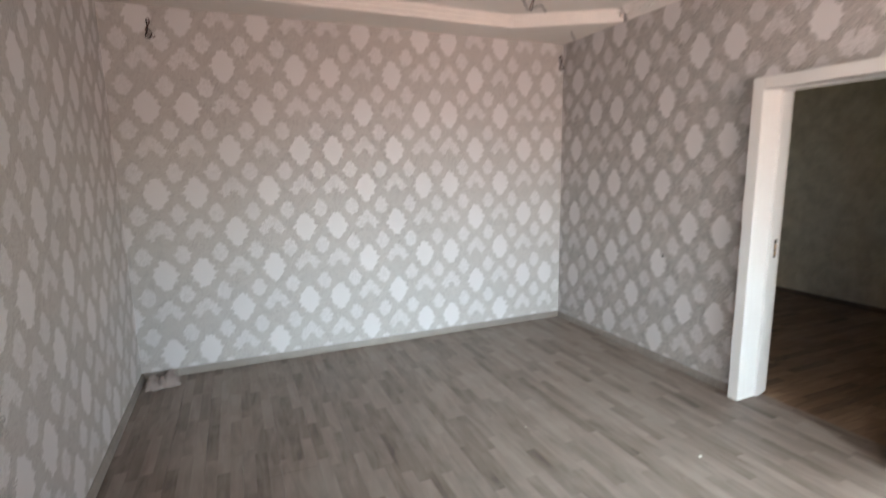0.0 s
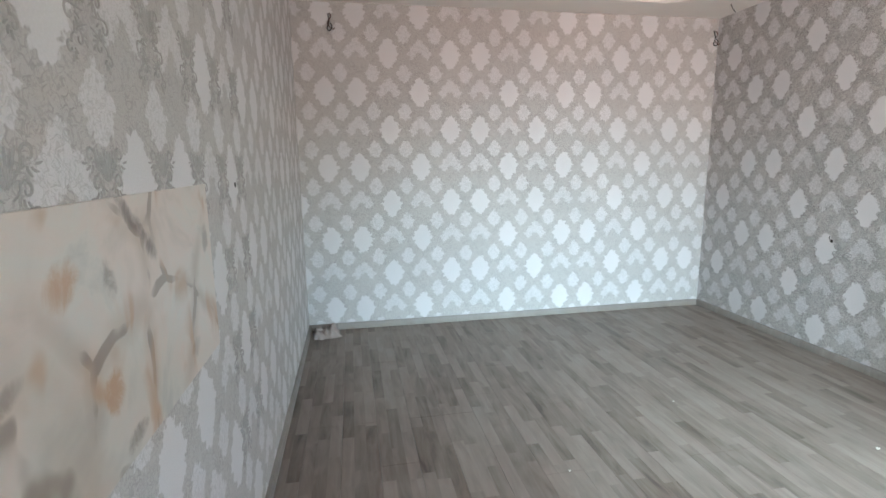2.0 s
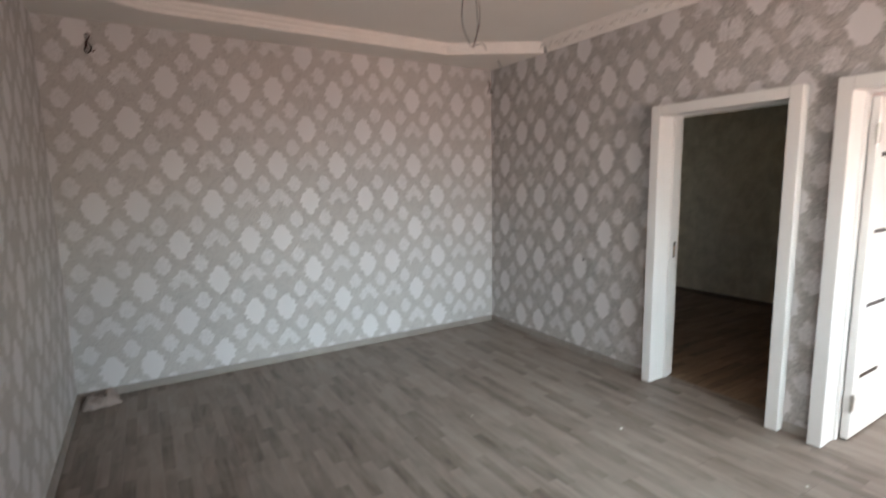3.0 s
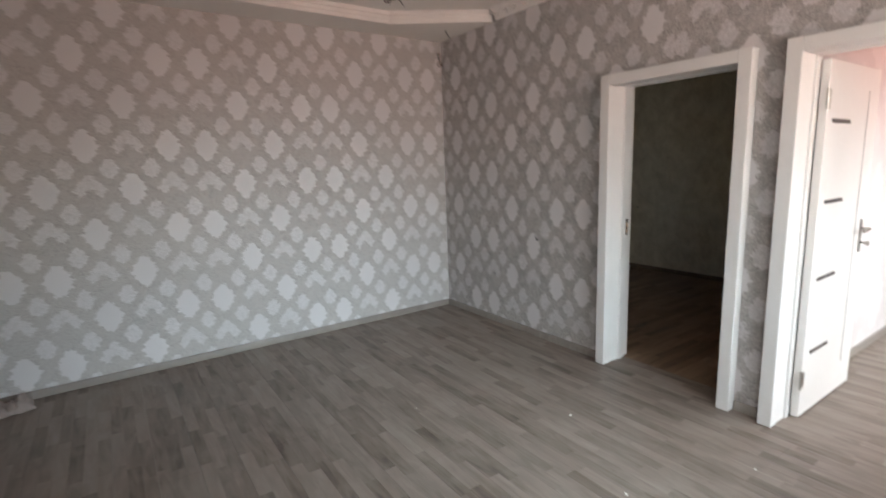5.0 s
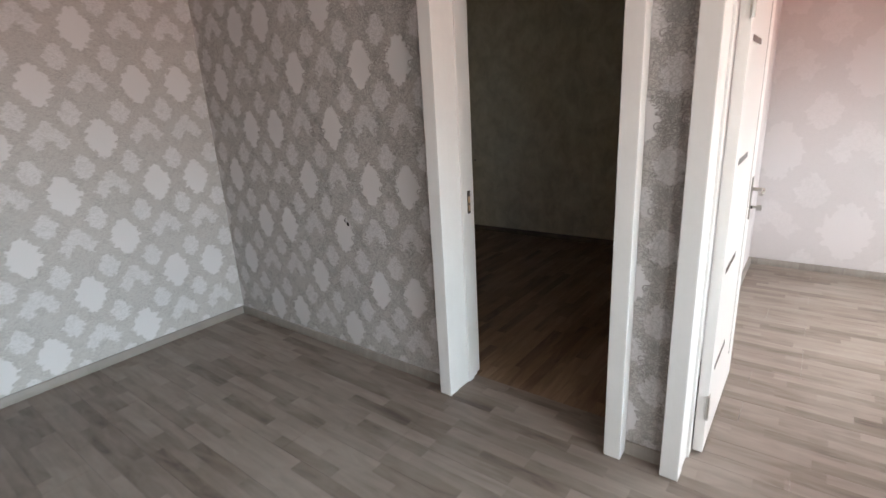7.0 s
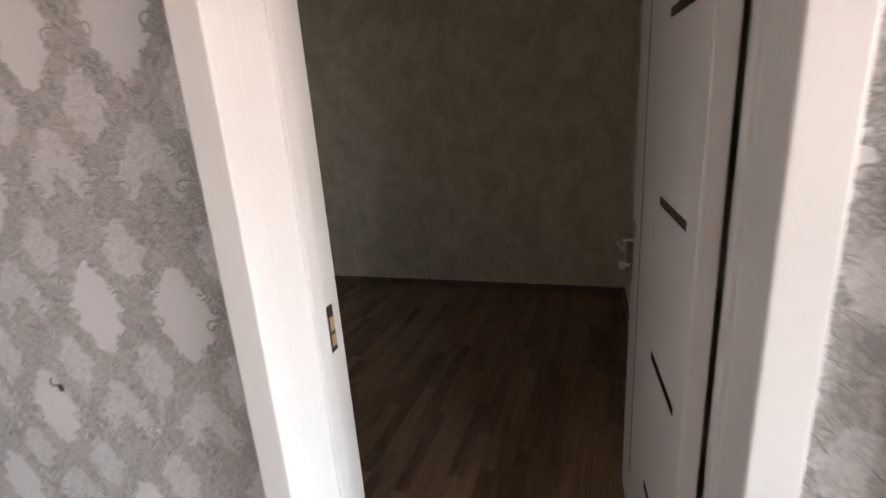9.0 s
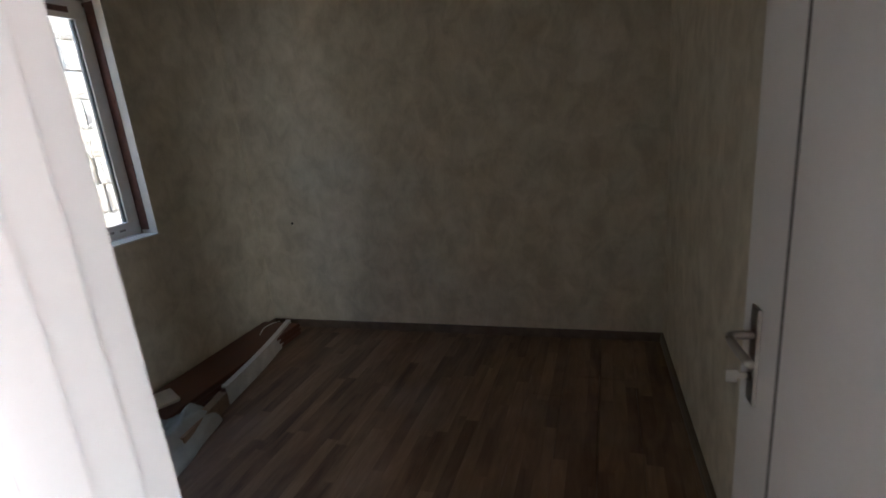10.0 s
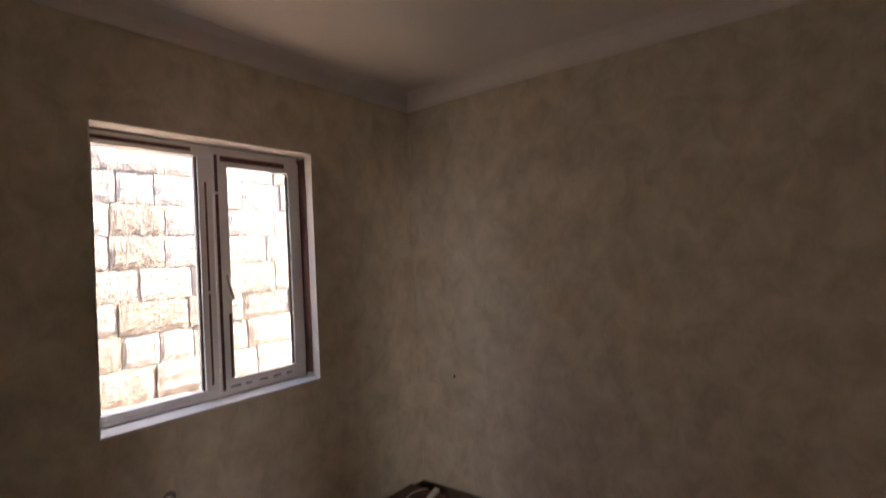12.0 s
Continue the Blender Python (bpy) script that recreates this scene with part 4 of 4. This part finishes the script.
part("pipe", lathe([(0.014, 0.0), (0.014, 0.026), (0.012, 0.030), (0.0, 0.030)], 20, None, pose(0.005, -0.003, 0.0, 90, 0, 0)), pvc, pp, "", True)

# ---- stone-print panel on the west wall ----
panel = tagged(part("splashback", box(XW - 0.001, XW + 0.004, -0.60, 1.655, 0.930, 1.420, 0.001), marble_mat), "cream marble-print splashback panel with brown veins", "splashback", kind="structure")

# ---- debris and boards ----
def chip(x, y, s, turn):
    bm = bmesh.new()
    bmesh.ops.create_icosphere(bm, subdivisions=2, radius=1)
    rr = random.Random(int(x * 1000))
    for v in bm.verts:
        v.co = Vector((v.co.x * s, v.co.y * s * 0.55, (v.co.z + 1) * s * 0.16)) * rr.uniform(0.75, 1.2)
    bm.transform(Matrix.Rotation(turn, 4, "Z"))
    tagged(part("plaster_chip", bm, chip_white, None, "", False, pose(x, y, 0.0)), "small white chip of plaster on the laminate", "debris", "chips on the floor")


for row in ((2.318, 1.958, 0.016, 0.5), (1.919, 1.227, 0.019, 0.2), (1.964, 1.317, 0.012, 1.0), (2.62, 1.05, 0.009, 0.2), (1.25, 0.95, 0.008, 0.7), (1.62, 2.62, 0.007, 0.1), (0.70, 2.10, 0.008, 0.9)):
    chip(*row)


def crumpled(name, nx, ny, sx, sy, h, seed, mat, m, label, cat, amp=1.0):
    """A crumpled sheet or sack: a closed, folded heap."""
    bm = bmesh.new()
    bmesh.ops.create_grid(bm, x_segments=nx, y_segments=ny, size=0.5)
    for v in bm.verts:
        u, w = v.co.x * 2, v.co.y * 2
        edge = max(0.0, 1 - max(abs(u), abs(w)) ** 4)
        q = Vector((u * 1.6 + seed, w * 1.6, seed * 0.7))
        fold = abs(noise.noise(Vector((q.x * 0.7, q.y * 1.9, q.z)))) * 0.8 + noise.noise(q * 2.6) * 0.25 + noise.noise(q * 6.0) * 0.10
        wob = noise.noise(q * 1.3 + Vector((7, 3, 1))) * 0.13
        v.co = Vector(((u * 0.5 + wob * 0.5) * sx, (w * 0.5 + wob) * sy, max(0.003, h * edge * (0.42 + amp * fold))))
    bmesh.ops.solidify(bm, geom=bm.faces[:], thickness=0.004)
    zmin = min(v.co.z for v in bm.verts)
    for v in bm.verts:
        v.co.z -= zmin - 0.0005
    return tagged(part(name, bm, mat, None, "", True, m), label, cat)


crumpled("rag", 30, 22, 0.23, 0.17, 0.085, 4.2, rag, pose(-0.545, 4.28, 0.0, 0, 0, 8), "small crumpled dusty rag on the floor", "rag", 1.7)

# boards along the window wall
bm = bmesh.new()
stack = tagged(empty("board_stack", 5.45, 4.315, 0.0), "stack of dark reddish-brown boards on the floor", "boards")
for i in range(5):
    o = 0.012 * (i % 2) - 0.004 * i
    part("board", box(-0.74 + o, 0.60 + o * 2, -0.165 + o, 0.155 - abs(o), 0.0005 + i * 0.020, 0.0195 + i * 0.020, 0.002), board_red, stack)


def channel(name, a, b, height, depth, mats, label, cat, sag=0.0):
    """A long trim board standing on its edge, with a folded top."""
    a, b = Vector(a), Vector(b)
    ln = (b - a).length
    bm = bmesh.new()
    prf = [(0, 0), (0, height), (depth, height + 0.004), (depth, height - 0.008), (0.010, height - 0.012), (0.010, 0)]
    k = 10
    rings = []
    for i in range(k + 1):
        t = i / k
        w = sag * math.sin(t * math.pi)
        rings.append([bm.verts.new((t * ln, o + w, u)) for o, u in prf])
    for r0, r1 in zip(rings, rings[1:]):
        for j in range(len(prf)):
            bm.faces.new((r0[j], r0[(j + 1) % len(prf)], r1[(j + 1) % len(prf)], r1[j]))
    bm.faces.new(rings[0])
    bm.faces.new(rings[-1][::-1])
    bmesh.ops.recalc_face_normals(bm, faces=bm.faces[:])
    ang = math.atan2(b.y - a.y, b.x - a.x)
    tilt = math.asin((b.z - a.z) / ln)
    ob = part(name, bm, mats, None, "", False, Matrix.Translation(a) @ Matrix.Rotation(ang, 4, "Z") @ Matrix.Rotation(-tilt, 4, "Y"))
    face_materials(ob, lambda n, c: 1 if n.z > 0.5 else 0)
    return tagged(ob, label, cat)


channel("trim_board", (5.085, 4.000, 0.001), (6.035, 4.215, 0.001), 0.118, 0.035, (board_cream, pvc), "cream trim board with a white upper edge, lying on its side", "trim board", -0.018)
channel("trim_board", (4.66, 3.905, 0.001), (5.075, 3.998, 0.001), 0.088, 0.05, (board_tan, board_tan), "tan trim board on the floor beside boards", "trim board")
tagged(part("wire_offcut", tube(curve_pts([(5.78, 4.31, 0.104), (5.86, 4.325, 0.125), (5.93, 4.30, 0.132), (5.99, 4.28, 0.124)], 6), 0.003, 6), pvc), "thin white wire offcut lying on boards", "wire")


def folded_sheet(a, b, wide, height, seed, label):
    """A long sheet folded over itself: a sharp crest with broad creased flanks."""
    a, b = Vector(a), Vector(b)
    ln = (b - a).length
    bm = bmesh.new()
    bmesh.ops.create_grid(bm, x_segments=70, y_segments=30, size=0.5)
    for v in bm.verts:
        s, w = v.co.x + 0.5, v.co.y * 2
        crest = 0.22 * noise.noise(Vector((s * 2.2, seed, 0.3)))
        d = (w - crest) / (1 - crest if w > crest else 1 + crest)
        end = min(1.0, (1 - s) * 7 + 0.35, s * 5 + 0.3)
        q = Vector((s * 3.2 + seed, w * 1.2, seed))
        crease = max(0.0, 0.55 - 1.5 * abs(noise.noise(Vector((q.x * 0.9 + w * 0.9, q.y * 1.5, seed))))) + max(0.0, 0.30 - abs(noise.noise(q * 1.5))) * 0.3
        prof = (1 - abs(d)) ** 0.8
        z = height * end * max(0.0, prof * (0.72 + 0.35 * math.sin(s * 5 + seed)) + crease * (0.42 if abs(w) < 0.97 else 0.0))
        side = w * wide * (1 + 0.35 * noise.noise(Vector((s * 4, seed * 2, w)))) + 0.03 * noise.noise(q * 1.7)
        v.co = Vector((s * ln + 0.05 * w * noise.noise(Vector((seed, w * 2, 1))), side, max(0.001, z)))
    bmesh.ops.solidify(bm, geom=bm.faces[:], thickness=0.004)
    zmin = min(v.co.z for v in bm.verts)
    for v in bm.verts:
        v.co.z -= zmin - 0.0005
    m = Matrix.Translation((a.x, a.y, 0)) @ Matrix.Rotation(math.atan2(b.y - a.y, b.x - a.x), 4, "Z")
    return tagged(part("tarp", bm, tarp, None, "", True, m), label, "sheeting")


folded_sheet((3.78, 3.80, 0), (4.93, 4.05, 0), 0.145, 0.24, 1.3, "long folded grey plastic sheet on the floor")
folded_sheet((3.78, 4.14, 0), (4.84, 4.23, 0), 0.16, 0.27, 6.4, "folded grey plastic sheet under a plank")
crumpled("tarp", 46, 40, 0.54, 0.42, 0.37, 8.1, tarp, pose(3.93, 4.24, 0.0, 0, 0, 4), "rounded lump of grey sheeting against the wall", "sheeting", 0.5)
# pale plank on the sheeting
a, b = Vector((3.88, 4.36, 0.350)), Vector((4.945, 4.245, 0.128))
bm = box(0, (b - a).length, -0.050, 0.050, -0.012, 0.012, 0.003)
ob = part("plank", bm, board_cream, None, "", False, Matrix.Translation(a) @ (b - a).to_track_quat("X", "Z").to_matrix().to_4x4() @ Matrix.Rotation(radians(28), 4, "X"))
tagged(ob, "pale cream plank lying across crumpled sheeting", "plank")
roll = tagged(empty("tape_roll", 4.26, 3.80, 0.0), "white roll of tape on the floor", "tape")
part("tape", lathe([(0.028, 0.0), (0.040, 0.0), (0.042, 0.004), (0.042, 0.044), (0.040, 0.048), (0.028, 0.048)], 28), pvc, roll, "", False)
# low reddish chest by the side room's door
ch = tagged(empty("wooden_crate", 2.95, -0.06, 0.0), "low dark reddish-brown wooden crate against the wall", "crate")
part("body", box(-0.18, 0.18, -0.20, 0.20, 0.001, 0.21, 0.006), board_red, ch)
part("lid", box(-0.19, 0.19, -0.21, 0.21, 0.2105, 0.235, 0.004), board_red, ch)

# ---- stone wall outside the window ----
SY = 5.85
sw = tagged(part("garden_wall", box(3.2, 8.6, SY - 0.018, SY + 0.22, -0.4, 2.92), mortar), "sunlit boundary wall of pale sawn limestone blocks", "wall", kind="structure")
# unseen stretch, added to bounce sunlight through the window onto the far wall
part("wall_run", box(-9.0, 3.2, SY - 0.01, SY + 0.2, -0.4, 2.85), stone_mat, sw)
rnd = random.Random(11)
meshes = []
for k in range(10):
    bm = bmesh.new()
    bmesh.ops.create_grid(bm, x_segments=9, y_segments=5, size=0.5)
    bm.transform(Matrix.Rotation(radians(90), 4, "X"))
    for v in bm.verts:
        e = max(abs(v.co.x), abs(v.co.z)) * 2
        n3 = noise.noise(Vector((v.co.x * 5 + k * 9, v.co.z * 4, k)))
        v.co.y = -0.5 + 0.07 * (e > 0.99) + 0.07 * n3
        if e > 0.99:
            v.co.x += 0.040 * noise.noise(Vector((v.co.z * 7, k, 2.0)))
            v.co.z += 0.085 * noise.noise(Vector((v.co.x * 7, k, 5.0)))
    ext = bmesh.ops.extrude_edge_only(bm, edges=[e for e in bm.edges if e.is_boundary])
    for v in [q for q in ext["geom"] if isinstance(q, bmesh.types.BMVert)]:
        v.co.y = 0.5
    me = bpy.data.meshes.new("stone_block")
    bm.to_mesh(me)
    bm.free()
    me.materials.append(stone_mat)
    meshes.append(me)
z, row = -0.30, 0
while z < 2.85:
    h = 0.222 + rnd.uniform(-0.016, 0.016)
    x = 3.2 + rnd.uniform(0.0, 0.3)
    while x < 8.4:
        ln = rnd.choice((0.46, 0.46, 0.43, 0.35, 0.24))
        ob = new("stone_block", rnd.choice(meshes))
        ob.parent = sw
        ob.matrix_basis = Matrix.LocRotScale((x + ln / 2, SY + rnd.uniform(-0.005, 0.005), z + h / 2), Euler((rnd.uniform(-0.02, 0.02), rnd.uniform(-0.012, 0.012), rnd.uniform(-0.010, 0.010))), (ln - rnd.uniform(0.006, 0.014), 0.064, h - rnd.uniform(0.002, 0.012)))
        x += ln
    z += h
    row += 1

# ---- floor boards ----
def boards(floor_name, label, mat, x0, x1, y0, y1, along, seed, skip=None):
    fl = tagged(part(floor_name, box(x0, x1, y0, y1, -0.0128, -0.0105), concrete), label, "floor", kind="structure")
    rr = random.Random(seed)
    W, L, gap = 0.192, 1.285, 0.0007
    lo, hi = (x0, x1) if along == "y" else (y0, y1)
    b0, b1 = (y0, y1) if along == "y" else (x0, x1)
    k = math.floor(lo / W)
    while k * W < hi:
        c0, c1 = max(lo, k * W), min(hi, (k + 1) * W)
        s = b0 - rr.choice((0.0, 0.43, 0.86, 0.21, 0.64))
        while s < b1:
            e0, e1 = max(s, b0), min(s + L, b1)
            if e1 - e0 > 0.02 and c1 - c0 > 0.01:
                q = (c0 + gap, c1 - gap, e0 + gap, e1 - gap) if along == "y" else (e0 + gap, e1 - gap, c0 + gap, c1 - gap)
                part("laminate_board", box(*q, -0.0104, rr.uniform(-0.0002, 0.0002)), mat, fl)
            s += L
        k += 1
    return fl


boards("floor_living", "grey-brown strip laminate floor, dusty", floor_grey, XW, 3.342, YS, YN, "y", 1)
boards("floor_side_room", "grey-brown strip laminate floor of the side room", floor_grey, 3.342, 6.22, YS, Y2 + 0.05, "y", 2)
boards("floor_bedroom", "brown strip laminate floor of the dim room", floor_brown, 3.342, 6.22, 1.42, YW, "x", 3)
